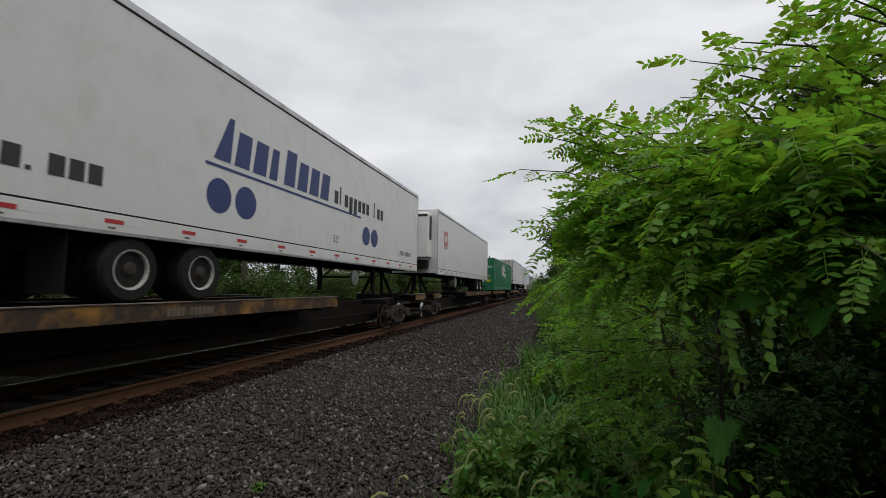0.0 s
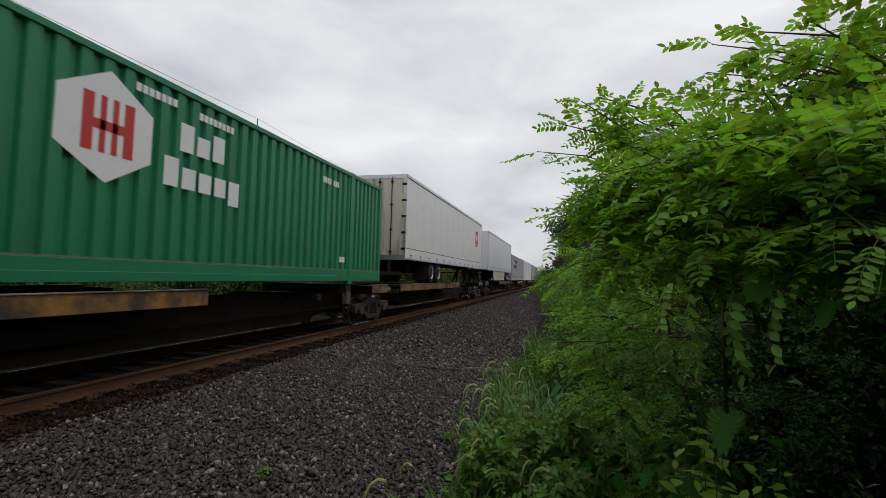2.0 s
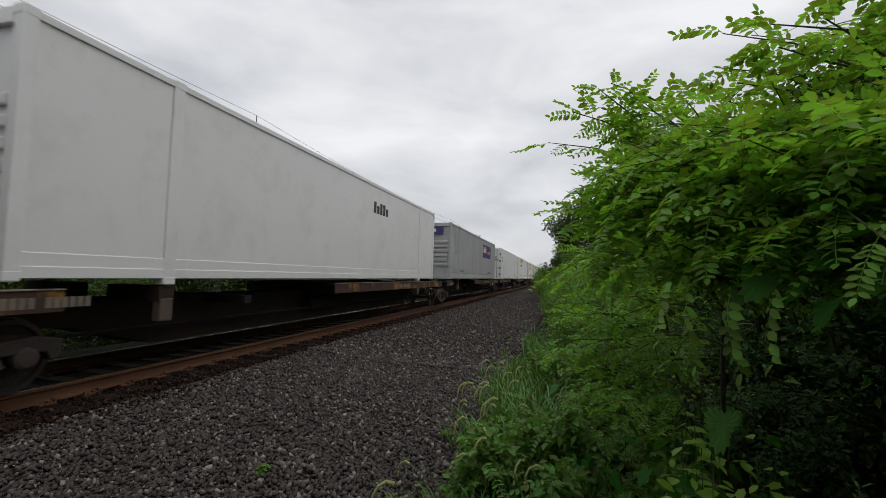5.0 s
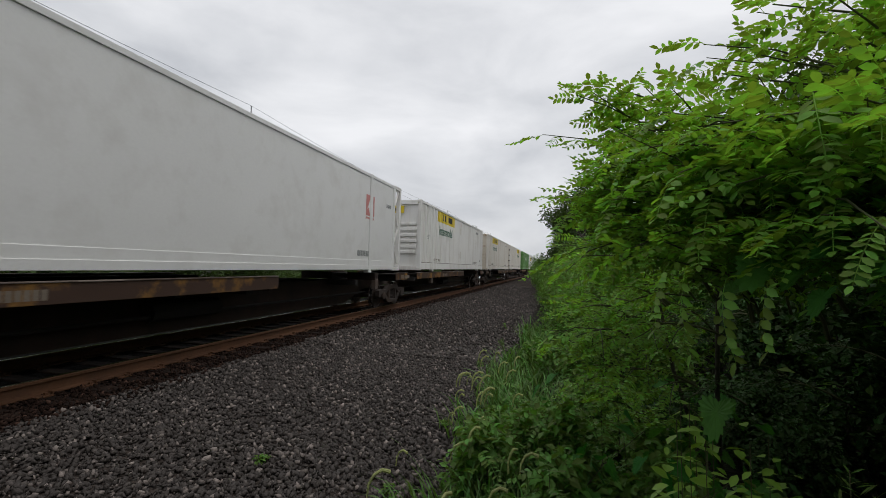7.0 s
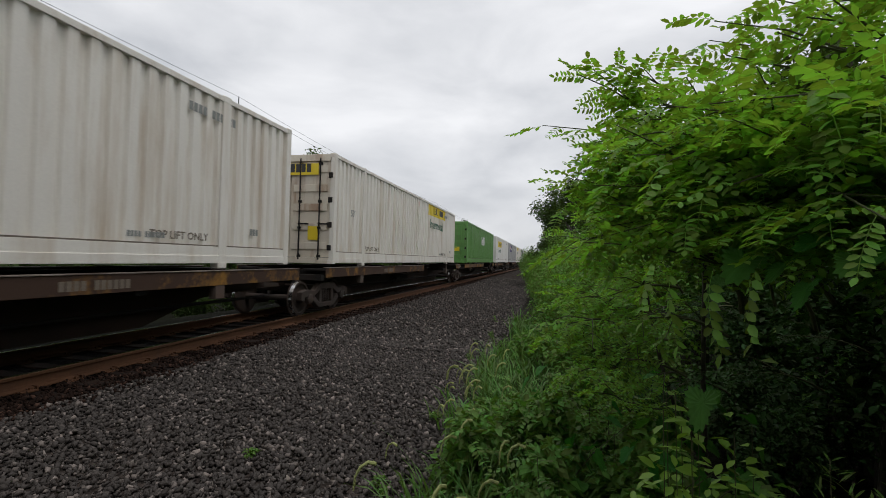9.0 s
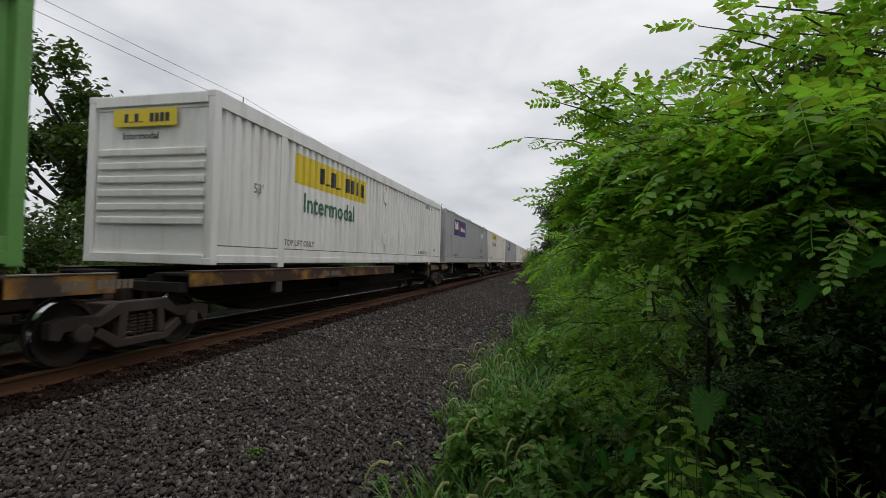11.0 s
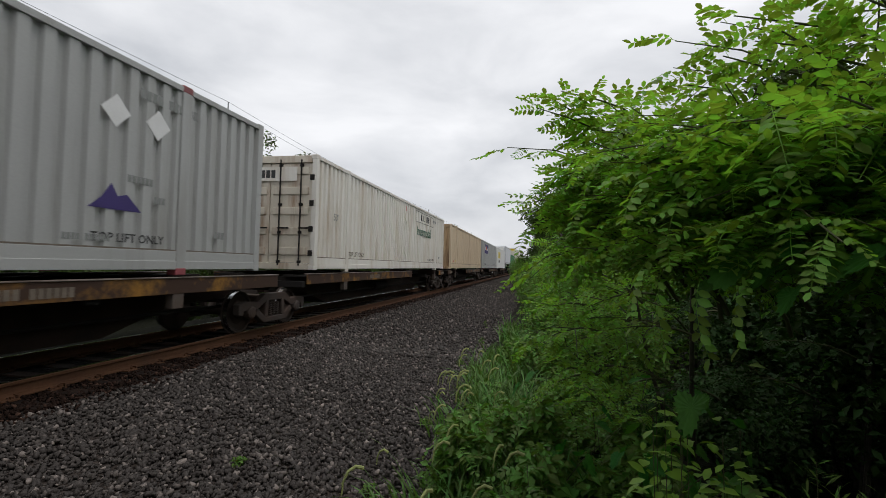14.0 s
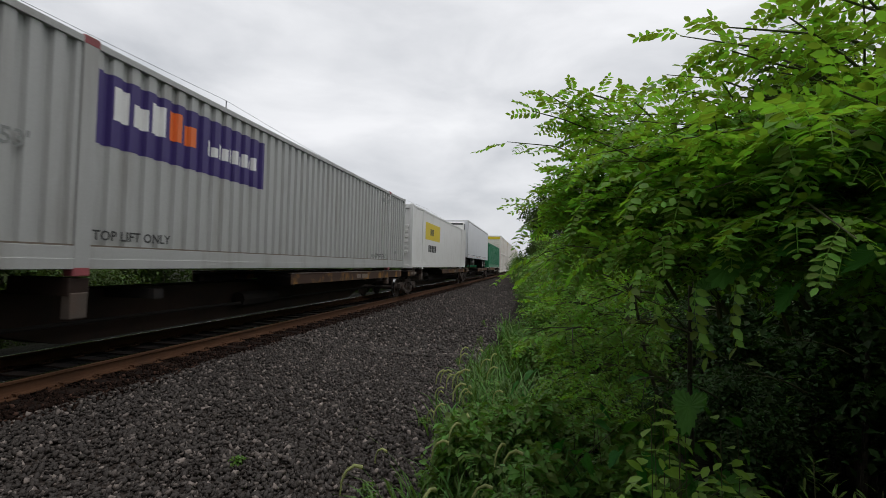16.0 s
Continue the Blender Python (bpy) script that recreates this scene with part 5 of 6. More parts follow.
def scatter(name, kinds, placed, mats, parent=None, label="", kind="", index=None):
    """One mesh of many copies: kinds are (corners, triangles), placed is a list of (kind, pose)."""
    V, F, n0 = [], [], 0
    for k, m in placed:
        v, f = kinds[k]
        a = np.array(m)
        V.append(v @ a[:3, :3].T + a[:3, 3]); F.append(f + n0)
        n0 += len(v)
    V, F = np.concatenate(V), np.concatenate(F)
    ob = part(name, raw(name, V, [3] * len(F), F, mats), None, parent, label)
    if kind:
        tagged(ob, kind=kind)
    return ob


def twig(points, r0, r1, n=6):
    """A tapered stem through points."""
    bm = bmesh.new()
    rings = []
    for i, p in enumerate(points):
        q = points[min(i + 1, len(points) - 1)] - points[max(i - 1, 0)]
        rot = q.to_track_quat("Z", "Y").to_matrix()
        r = r0 + (r1 - r0) * i / (len(points) - 1)
        rings.append([bm.verts.new(p + rot @ Vector((r * math.cos(2 * math.pi * j / n), r * math.sin(2 * math.pi * j / n), 0))) for j in range(n)])
    for a, b in zip(rings, rings[1:]):
        for j in range(n):
            bm.faces.new((a[j], a[(j + 1) % n], b[(j + 1) % n], b[j]))
    bm.faces.new(rings[-1])
    return bm


def flat_leaf(length=1.0, width=0.55):
    """A small leaf of two triangles, folded along its rib."""
    v = np.array([(0, 0, 0), (0.5 * length, 0.5 * width, 0.12), (length, 0, -0.08), (0.5 * length, -0.5 * width, 0.12)])
    return v, np.array([(0, 2, 1), (0, 3, 2)])


def leaf_mass(name, label, category, seed, count, at, shape, leaf, mat, stems=5, group=""):
    """A bush: stems and many small leaves in clumps; shape gives half widths and height."""
    rnd = np.random.RandomState(seed)
    ob = tagged(new(name), label, category, group=group)
    hx, hy, h = shape
    sm = bmesh.new()
    centres = []
    for i in range(max(stems * 3, 9)):
        cx, cy, cz = rnd.uniform(-hx, hx) * 0.75, rnd.uniform(-hy, hy) * 0.75, h * rnd.uniform(0.25, 0.88)
        k = 1 - 0.45 * cz / h
        centres.append((cx * k, cy * k, cz))
        rod(sm, (cx * 0.3, cy * 0.3, 0), (cx * k, cy * k, cz), 0.012 * h, 5, 0.003)
    tagged(part("stem", sm, M_BARK, ob), kind="stuff")
    kinds = [flat_leaf()]
    placed = []
    for i in range(count):
        c = centres[rnd.randint(len(centres))]
        v = rnd.randn(3); v /= np.linalg.norm(v)
        r = rnd.rand() ** 0.45
        p = (c[0] + v[0] * r * hx * 0.42, c[1] + v[1] * r * hy * 0.42, max(0.03, c[2] + v[2] * r * h * 0.26))
        m = Matrix.Translation(p) @ Euler((rnd.uniform(-0.7, 0.7), rnd.uniform(-0.3, 0.9), rnd.uniform(0, 6.28))).to_matrix().to_4x4() @ Matrix.Scale(leaf * rnd.uniform(0.6, 1.3), 4)
        placed.append((0, m))
    scatter("crown", kinds, placed, mat, ob, kind="stuff")
    ob.matrix_basis = Matrix.Translation(at)
    return ob


def lobed_leaf_mesh(name, size, mat, teeth=9):
    """A broad vine leaf with a toothed rim and a sunken rib."""
    bm = bmesh.new()
    c = bm.verts.new((0.02 * size, 0, 0))
    rim = []
    n = teeth * 4
    for i in range(n):
        a = -math.pi + 2 * math.pi * (i + 0.5) / n
        r = size * (0.5 + 0.12 * math.cos(3 * a) + 0.10 * math.cos(a)) * (1.0 if i % 2 else 0.80)
        rim.append(bm.verts.new((0.42 * size + r * math.cos(a), r * math.sin(a) * 0.95, 0.10 * size * abs(math.sin(a)) - 0.12 * size * (0.5 + 0.5 * math.cos(a)) ** 2)))
    mid = bm.verts.new((0.42 * size, 0, -0.02 * size))
    for i in range(n):
        bm.faces.new((mid, rim[i], rim[(i + 1) % n]))
    bm.verts.remove(c)
    return to_mesh(name, bm, mat)


def around(az, el, d):
    """A place by bearing from the track's line, height angle and distance from where the camera stands."""
    a, e = radians(az), radians(el)
    return Vector((d * math.sin(a) * math.cos(e), d * math.cos(a) * math.cos(e), EYE[2] + d * math.sin(e)))


SWAYING = []     # (branch, rest pose, share of the gust, phase)


def branch(shrub, root, tip, rnd, leaves, arch=0.12, single=True, sub=2, gust=1.0, leaf=None):
    """A leafy branch from root to tip; its own x axis points to the tip."""
    d = tip - root
    L = d.length
    basis = Matrix.Translation(root) @ d.to_track_quat("X", "Z").to_matrix().to_4x4()
    curve = [Vector((L * s, 0.04 * L * math.sin(3 * s + rnd.random()), arch * L * math.sin(math.pi * s) * (1 - 0.3 * s))) for s in np.linspace(0, 1, 8)]
    ob = part("branch", twig(curve, 0.010, 0.002), M_TWIG, shrub, "leafy branch", at=basis)
    placed, lines = [], [(curve, leaves)]
    for k in range(sub):
        s = rnd.uniform(0.35, 0.8)
        a = curve[int(s * 7)]
        side = 1 if k % 2 else -1
        e = a + Vector((rnd.uniform(0.15, 0.35), side * rnd.uniform(0.15, 0.35), rnd.uniform(-0.12, 0.12)))
        mid = (a + e) / 2 + Vector((0, 0, 0.03))
        lines.append(([a, mid, e], max(3, leaves // 3)))
        part("twig", twig([a, mid, e], 0.004, 0.0015), M_TWIG, ob)
    for pts, n in lines:
        for i in range(n):
            s = 0.22 + 0.78 * ((i + rnd.uniform(0.2, 0.8)) / n) ** 0.8
            s = min(s, 1.0)
            f = s * (len(pts) - 1)
            j = min(int(f), len(pts) - 2)
            p = pts[j].lerp(pts[j + 1], f - j)
            t = (pts[j + 1] - pts[j]).normalized()
            yaw = math.atan2(t.y, t.x) + (1 if i % 2 else -1) * radians(rnd.uniform(20, 75)) * (0.4 if s > 0.95 else 1)
            m = Matrix.Translation(p) @ Euler((radians(rnd.uniform(-28, 28)), radians(rnd.uniform(-22, 32)), yaw)).to_matrix().to_4x4() @ Matrix.Scale(rnd.uniform(0.62, 0.95), 4)
            placed.append((rnd.randrange(len(COMPOUND)), m))
    if single:
        for k, m in placed:
            part("compound_leaf", COMPOUND_MESH[k], None, ob, at=m)
    else:
        scatter("foliage", COMPOUND, placed, leaf or M_LEAF, ob, kind="stuff")
    SWAYING.append((ob, basis, gust, rnd.uniform(0, 6.28)))
    return ob


def stem_line(points, r0, r1, shrub):
    return part("stem", twig([Vector(p) for p in points], r0, r1, 8), M_BARK, shrub)


def build_locusts():
    rnd = random.Random(5)
    left = tagged(new("locust_shrub"), "young locust shrub with feathered green leaves beside the gravel", "shrub", group="roadside shrubs")
    stem_line([(1.25, 4.0, -0.4), (1.15, 3.8, 0.6), (1.0, 3.3, 1.5), (0.8, 2.9, 2.2)], 0.022, 0.008, left)
    stem_line([(1.25, 4.0, -0.4), (0.9, 4.0, 0.7), (0.7, 3.8, 1.5), (0.55, 3.5, 2.0)], 0.018, 0.006, left)
    tips = [(0.1, 19.0, 2.35, 14), (4.2, 15.2, 2.5, 11), (1.2, 20.2, 2.4, 11), (3.0, 20.4, 2.4, 8), (4.8, 19.0, 2.5, 8), (7.6, 19.2, 2.4, 8), (11.0, 18.6, 2.3, 8),
            (3.2, 11.5, 2.7, 8), (4.6, 15.0, 2.3, 8), (8.4, 12.8, 2.1, 8), (4.0, 7.0, 2.8, 8), (6.8, 6.0, 2.3, 8), (11.2, 8.0, 2.0, 8)]
    for az, el, d, n in tips:
        tip = around(az, el, d)
        root = Vector((0.78 + rnd.uniform(-0.15, 0.2), 3.0 + rnd.uniform(-0.2, 0.2), max(0.9, tip.z - rnd.uniform(0.15, 0.5))))
        branch(left, root, tip, rnd, n + 4, gust=1.0)
    right = tagged(new("locust_shrub"), "taller locust shrub with hanging feathered leaves beside the camera", "shrub", group="roadside shrubs")
    stem_line([(1.75, 2.2, -0.4), (1.6, 2.2, 0.8), (1.5, 2.15, 1.9), (1.35, 2.1, 2.9)], 0.035, 0.008, right)
    stem_line([(1.75, 2.2, -0.4), (1.9, 1.9, 1.0), (1.7, 1.8, 2.2), (1.5, 1.7, 3.0)], 0.03, 0.007, right)
    tips = [(17.0, 18.4, 2.2, 8), (22.5, 22.8, 2.0, 9), (20.5, 25.4, 1.95, 8), (25.0, 26.2, 1.9, 8), (30.0, 27.0, 1.8, 8), (14.0, 15.0, 1.9, 8),
            (17.0, 20.0, 1.8, 8), (21.0, 22.0, 1.7, 8), (26.0, 24.0, 1.6, 8), (18.0, 10.0, 1.65, 8), (23.0, 14.0, 1.55, 8), (28.0, 15.0, 1.4, 8),
            (14.5, 4.0, 1.75, 8), (20.0, 5.0, 1.5, 7), (26.0, 6.0, 1.35, 7)]
    for az, el, d, n in tips:
        tip = around(az, el, d)
        root = Vector((1.5 + rnd.uniform(-0.2, 0.25), 2.1 + rnd.uniform(-0.25, 0.25), max(1.0, tip.z - rnd.uniform(0.1, 0.4))))
        branch(right, root, tip, rnd, n + 4, gust=0.45)
    # hanging leaves below the right shrub's outer branches
    for az, el, d, tilt in ((12.2, 1.0, 1.5, 50), (13.8, 0.5, 1.45, 78), (17.6, -0.5, 1.5, 74), (22.0, 1.0, 1.45, 60)):
        m = Matrix.Translation(around(az, el, d)) @ Euler((radians(rnd.uniform(-25, 25)), radians(tilt), radians(185 + rnd.uniform(-25, 25)))).to_matrix().to_4x4()
        part("compound_leaf", COMPOUND_MESH[rnd.randrange(7)], None, right, at=m)
    broad = [lobed_leaf_mesh("broad_leaf", q, M_LEAF2) for q in (0.09, 0.125)]
    for az, el, d, tilt in ((17.2, -12.5, 1.6, 62), (27.0, 3.2, 1.45, 20), (29.5, 1.6, 1.4, 30),
                            (24.2, 0.8, 1.5, 35), (26.0, -1.0, 1.45, 45), (31.0, -0.5, 1.4, 35), (29.0, 5.0, 1.4, 15), (21.0, 1.8, 1.55, 40), (19.0, -0.8, 1.6, 50), (33.0, 3.0, 1.4, 25)):
        m = Matrix.Translation(around(az, el, d)) @ Euler((radians(rnd.uniform(-25, 25)), radians(tilt), radians(190 + rnd.uniform(-40, 40)))).to_matrix().to_4x4()
        part("broad_leaf", broad[rnd.randrange(2)], None, right, "broad toothed vine leaf", at=m)
    # dense inner branches
    back = tagged(new("locust_thicket"), "dense thicket of locust stems and leaves behind the outer branches", "shrub", group="roadside shrubs")
    for i in range(8):
        x, y = rnd.uniform(1.8, 4.4), rnd.uniform(3.6, 6.0)
        stem_line([(x, y, -0.4), (x + 0.05, y, 1.0), (x - 0.1, y + 0.1, 2.2), (x - 0.2, y, 3.2)], 0.03, 0.006, back)
    def inner(az, el, d, n, gust, leaf=None):
        tip = around(az, el, d)
        root = tip + Vector((rnd.uniform(0.25, 0.7), rnd.uniform(0.0, 0.5), rnd.uniform(-0.4, 0.15)))
        branch(back, root, tip, rnd, n, single=False, gust=gust, leaf=leaf)

    # the outer coat, then the depth behind it, the roof of leaves and the shaded skirt
    for i in range(70):
        az = rnd.uniform(1.8, 34)
        top = 13.5 + max(0, az - 9) * 0.18
        inner(az, rnd.uniform(-1 if az < 9 else 2, top), rnd.uniform(2.2, 2.9) - 0.03 * az, 14, 1.0 if az < 9 else 0.35)
    for i in range(90):
        az = rnd.uniform(2.6, 46)
        top = 9 + max(0, az - 8) * 0.20
        inner(az, rnd.uniform(-3 if az < 11 else 1, top), rnd.uniform(2.8, 5.0) if az < 12 else rnd.uniform(2.3, 4.6), 13, 0.9 if az < 9 else 0.2)
    for i in range(52):
        inner(rnd.uniform(11, 33), rnd.uniform(2.0, 11), rnd.uniform(1.5, 2.2), 10, 0.25)
    # Skirt of the same locust, its leaf colour darkened to stand for deep shade.
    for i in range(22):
        inner(rnd.uniform(9, 46), rnd.uniform(-16, 1), rnd.uniform(3.9, 5.0), 11, 0.1, M_SHADEDLEAF)
    for i in range(26):
        az = rnd.uniform(-0.5, 11)
        inner(az, rnd.uniform(-16, 3), rnd.uniform(2.6, 4.2), 10, 0.4)
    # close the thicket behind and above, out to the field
    # Five bushes out of view, added to keep light off the thicket.
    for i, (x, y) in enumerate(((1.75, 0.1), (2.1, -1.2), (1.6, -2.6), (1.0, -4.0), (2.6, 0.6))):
        leaf_mass("thicket_bush", "tall leafy bush added behind the camera to block light", "shrub", 80 + i, 7000, (x, y, -0.35), (0.75, 0.8, 3.1), 0.085, M_SHADEDLEAF, stems=7, group="shrubs beside the stones")
    # These bushes carry the darkened leaf colour in place of deep shade.
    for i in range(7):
        leaf_mass("thicket_bush", "dense bush closing the thicket, its leaves coloured dark for shade", "shrub", 90 + i, 9000, (2.7 + 0.8 * (i % 2), 1.2 + 0.85 * i, -0.35), (0.9, 0.9, 2.3), 0.085, M_SHADEDLEAF, stems=7, group="shrubs beside the stones")


build_locusts()


def tree(seed, at, h, r, leaf=0.30, count=10000, label="", bare=False, mat=None):
    """A tapered trunk with limbs and a crown of leaf clumps with gaps."""
    rnd = np.random.RandomState(seed)
    ob = tagged(new("tree"), label or "green broadleaf tree beyond the track", "tree", group="trees along the track")
    tr = twig([Vector((0, 0, -0.3)), Vector((0.05 * h * rnd.uniform(-1, 1), 0, 0.25 * h)), Vector((0.06 * h * rnd.uniform(-1, 1), 0.03 * h, 0.55 * h)), Vector((0, 0, 0.9 * h))], 0.022 * h, 0.004 * h, 8)
    part("trunk", tr, M_BARK, ob)
    ends = []
    for i in range(15):
        z = h * rnd.uniform(0.22, 0.85)
        a = rnd.uniform(0, 6.28)
        reach = r * rnd.uniform(0.5, 1.0) * (1.0 - 0.5 * abs(z / h - 0.5))
        e = Vector((reach * math.cos(a), reach * math.sin(a), min(h * 0.97, z + h * rnd.uniform(0.05, 0.2))))
        mid = Vector((e.x * 0.5, e.y * 0.5, z + (e.z - z) * 0.35))
        part("limb", twig([Vector((0, 0, z * 0.92)), mid, e], 0.008 * h, 0.0015 * h, 5), M_BARK, ob)
        ends += [(e, 0.26 * r), ((mid + e) / 2, 0.22 * r)]
        for k in range(3):
            q = e + Vector(rnd.randn(3) * 0.22 * r)
            if bare:
                part("limb", twig([mid, (mid + q) / 2, q], 0.002 * h, 0.0006 * h, 4), M_BARK, ob)
            ends.append((q, 0.18 * r))
    ends.append((Vector((0, 0, h * 0.95)), 0.22 * r))
    if not bare:
        placed = []
        for i in range(count):
            c, cr = ends[rnd.randint(len(ends))]
            v = rnd.randn(3); v /= np.linalg.norm(v)
            p = c + Vector(v * cr * rnd.rand() ** 0.5 * 1.25)
            m = Matrix.Translation(p) @ Euler((rnd.uniform(-0.8, 0.8), rnd.uniform(-0.3, 1.0), rnd.uniform(0, 6.28))).to_matrix().to_4x4() @ Matrix.Scale(leaf * rnd.uniform(0.6, 1.35), 4)
            placed.append((0, m))
        scatter("crown", [flat_leaf(1.0, 0.6)], placed, mat or M_TREELEAF, ob, kind="stuff")
    ob.matrix_basis = Matrix.Translation(at)
    return ob


def build_backdrop():
    rnd = random.Random(21)
    # the wood across the track
    kinds = [tree(31, (-20.5, 15.5, -1.2), 11.5, 3.4), tree(32, (-22.0, 23.5, -1.2), 9.0, 2.6, leaf=0.26), tree(33, (-23.5, 36.0, -1.2), 12.0, 4.0), tree(34, (-19.5, 8.0, -1.2), 10.5, 3.2)]
    tree(35, (-21.5, 20.5, -1.2), 9.4, 2.4, bare=True, label="bare dead tree with grey twigs beyond the track")
    spots = [(-21, 2), (-24, -6), (-22, -14), (-25, 30), (-24.5, 45), (-22.5, 56), (-26, 66), (-23, 80), (-25, 95), (-22, 112), (-24, 132), (-21, 150), (-23, 172), (-20, 200), (-22, 235), (-19, 275), (-17, 330)]
    for k, (x, y) in enumerate(spots):
        s = rnd.uniform(0.8, 1.08)
        copy_thing(kinds[k % 4], pose(x, y, -1.2, 0, 0, rnd.uniform(0, 360)) @ Matrix.Scale(s, 4))
    bushes = [leaf_mass("wayside_bush", "green bush on the far side of the track", "shrub", 41 + k, 7000, (-14.0 - k, 4.0 + 5 * k, -1.0), (2.4, 2.8, 3.4 + 0.4 * k), 0.20, M_TREELEAF, group="bushes across the track") for k in range(3)]
    for k in range(30):
        copy_thing(bushes[k % 3], pose(-15.2 + rnd.uniform(-1.5, 1.0), -6 + 4.4 * k, -1.0, 0, 0, rnd.uniform(0, 360)) @ Matrix.Scale(rnd.uniform(0.75, 1.2), 4))
    for k in range(34):
        copy_thing(bushes[k % 3], pose(-11.6 + rnd.uniform(-0.5, 0.3), -4 + 2.9 * k, -0.95, 0, 0, rnd.uniform(0, 360)) @ Matrix.Scale(rnd.uniform(0.38, 0.5), 4))
    # near side: hedge beside the stones, then trees
    hedge = [leaf_mass("hedge_bush", "bushy green shrub at the edge of the stones", "shrub", 51 + k, 15000, (1.0 - 0.2 * k, 9.0 + 2.6 * k, -0.35), (1.25, 1.5, 1.75 + 0.15 * k), 0.075, M_HEDGE, stems=8, group="shrubs beside the stones") for k in range(3)]
    for k, (x, y, s) in enumerate(((0.9, 6.6, 0.8), (2.4, 7.8, 1.25), (2.8, 11.5, 1.4), (1.0, 17.5, 1.05), (0.6, 20.6, 1.0), (2.8, 16.0, 1.5), (0.5, 24.0, 1.1), (0.2, 28.0, 1.1), (2.5, 22.0, 1.7), (-0.1, 33.0, 1.2), (2.2, 29.0, 1.8),
                                   (-0.5, 39.0, 1.3), (-0.9, 46.0, 1.4), (1.8, 41.0, 1.9), (-1.2, 55.0, 1.6), (-1.2, 66.0, 1.9), (4.5, 5.0, 1.8), (5.0, 9.5, 1.9), (4.6, 0.5, 1.8), (4.2, -3.5, 1.7), (3.0, -6.5, 1.6))):
        copy_thing(hedge[k % 3], pose(x, y, -0.35, 0, 0, rnd.uniform(0, 360)) @ Matrix.Scale(s, 4))
    near = tree(36, (1.9, 36.0, -0.3), 7.6, 2.9, leaf=0.20, count=13000, label="leafy tree beside the track bed")
    # The last three stand unseen behind the camera, added to shade the shrubs.
    for x, y, s in ((5.0, 44.0, 1.15), (4.5, 62.0, 1.2), (1.5, 80.0, 1.0), (3.5, 100.0, 1.2), (1.0, 125.0, 1.1), (2.5, 155.0, 1.3), (-0.5, 195.0, 1.1), (1.0, 240.0, 1.3), (-1.5, 300.0, 1.2), (9, 30, 1.2), (11, 18, 1.2), (10, 6, 1.2), (11, -6, 1.2), (5.5, -5.5, 1.2), (3.2, -11, 1.2), (7, -14, 1.3)):
        copy_thing(near, pose(x, y, -0.3, 0, 0, rnd.uniform(0, 360)) @ Matrix.Scale(s, 4))


build_backdrop()


def build_poles():
    """Wooden poles with cross-arms across the track, and the wires between them."""
    def pole(y):
        ob = tagged(new("utility_pole"), "weathered wooden utility pole with a cross-arm", "utility pole", group="utility poles")
        part("shaft", twig([Vector((0, 0, -0.3)), Vector((0, 0, 5)), Vector((0, 0, 10.0))], 0.16, 0.11, 10), M_POLE, ob)
        part("cross_arm", boxes((-0.2, 1.5, -0.06, 0.06, 9.1, 9.22), bevel=0.01), M_POLE, ob)
        part("pin", rods(((0, 0, 10.0), (0, 0, 10.5), 0.025)), M_WIRE, ob)
        for x in (0.75, 1.4):
            part("insulator", lathe_up(), M_WIRE, ob, at=(x, 0, 9.22))
        ob.matrix_basis = Matrix.Translation((-15.5, y, -1.0))

    def lathe_up():
        bm = bmesh.new()
        rod(bm, (0, 0, 0), (0, 0, 0.12), 0.03); rod(bm, (0, 0, 0.1), (0, 0, 0.2), 0.055)
        return bm

    ys = (-24.0, 20.6, 65.0, 110.0)
    for y in ys:
        pole(y)
    for x, z in ((-15.5, 9.5), (-14.1, 8.42)):
        cu = bpy.data.curves.new("wire", "CURVE")
        cu.dimensions, cu.bevel_depth = "3D", 0.008
        sp = cu.splines.new("POLY")
        pts = []
        for a, b in zip(ys, ys[1:]):
            for i in range(12):
                s = i / 12
                pts.append((x, a + (b - a) * s, z - 0.9 * 4 * s * (1 - s) * 0.5))
        pts.append((x, ys[-1], z))
        sp.points.add(len(pts) - 1)
        for q, p in zip(sp.points, pts):
            q.co = (*p, 1)
        cu.materials.append(M_WIRE)
        tmp = new("wire", cu)
        me = bpy.data.meshes.new_from_object(tmp.evaluated_get(bpy.context.evaluated_depsgraph_get()))
        bpy.data.objects.remove(tmp)
        w = tagged(new("wire", me), "thin dark overhead wire between the poles", "wire", group="overhead wires")


build_poles()


# ---- low plants at the edge of the stones ----
def blade_arrays(h, w, lean):
    pts = [(0, 0), (0.35 * lean * 0.4, 0.4 * h), (0.7 * lean, 0.75 * h), (1.35 * lean, 0.92 * h)]
    ws = (w * 0.7, w, w * 0.8, 0.0)
    v = []
    for (x, z), k in zip(pts, ws):
        v += [(x, -k / 2, z), (x, k / 2, z)]
    f = []
    for i in range(3):
        a = 2 * i
        f += [(a, a + 1, a + 3), (a, a + 3, a + 2)]
    return np.array(v), np.array(f)


TUFTS = []


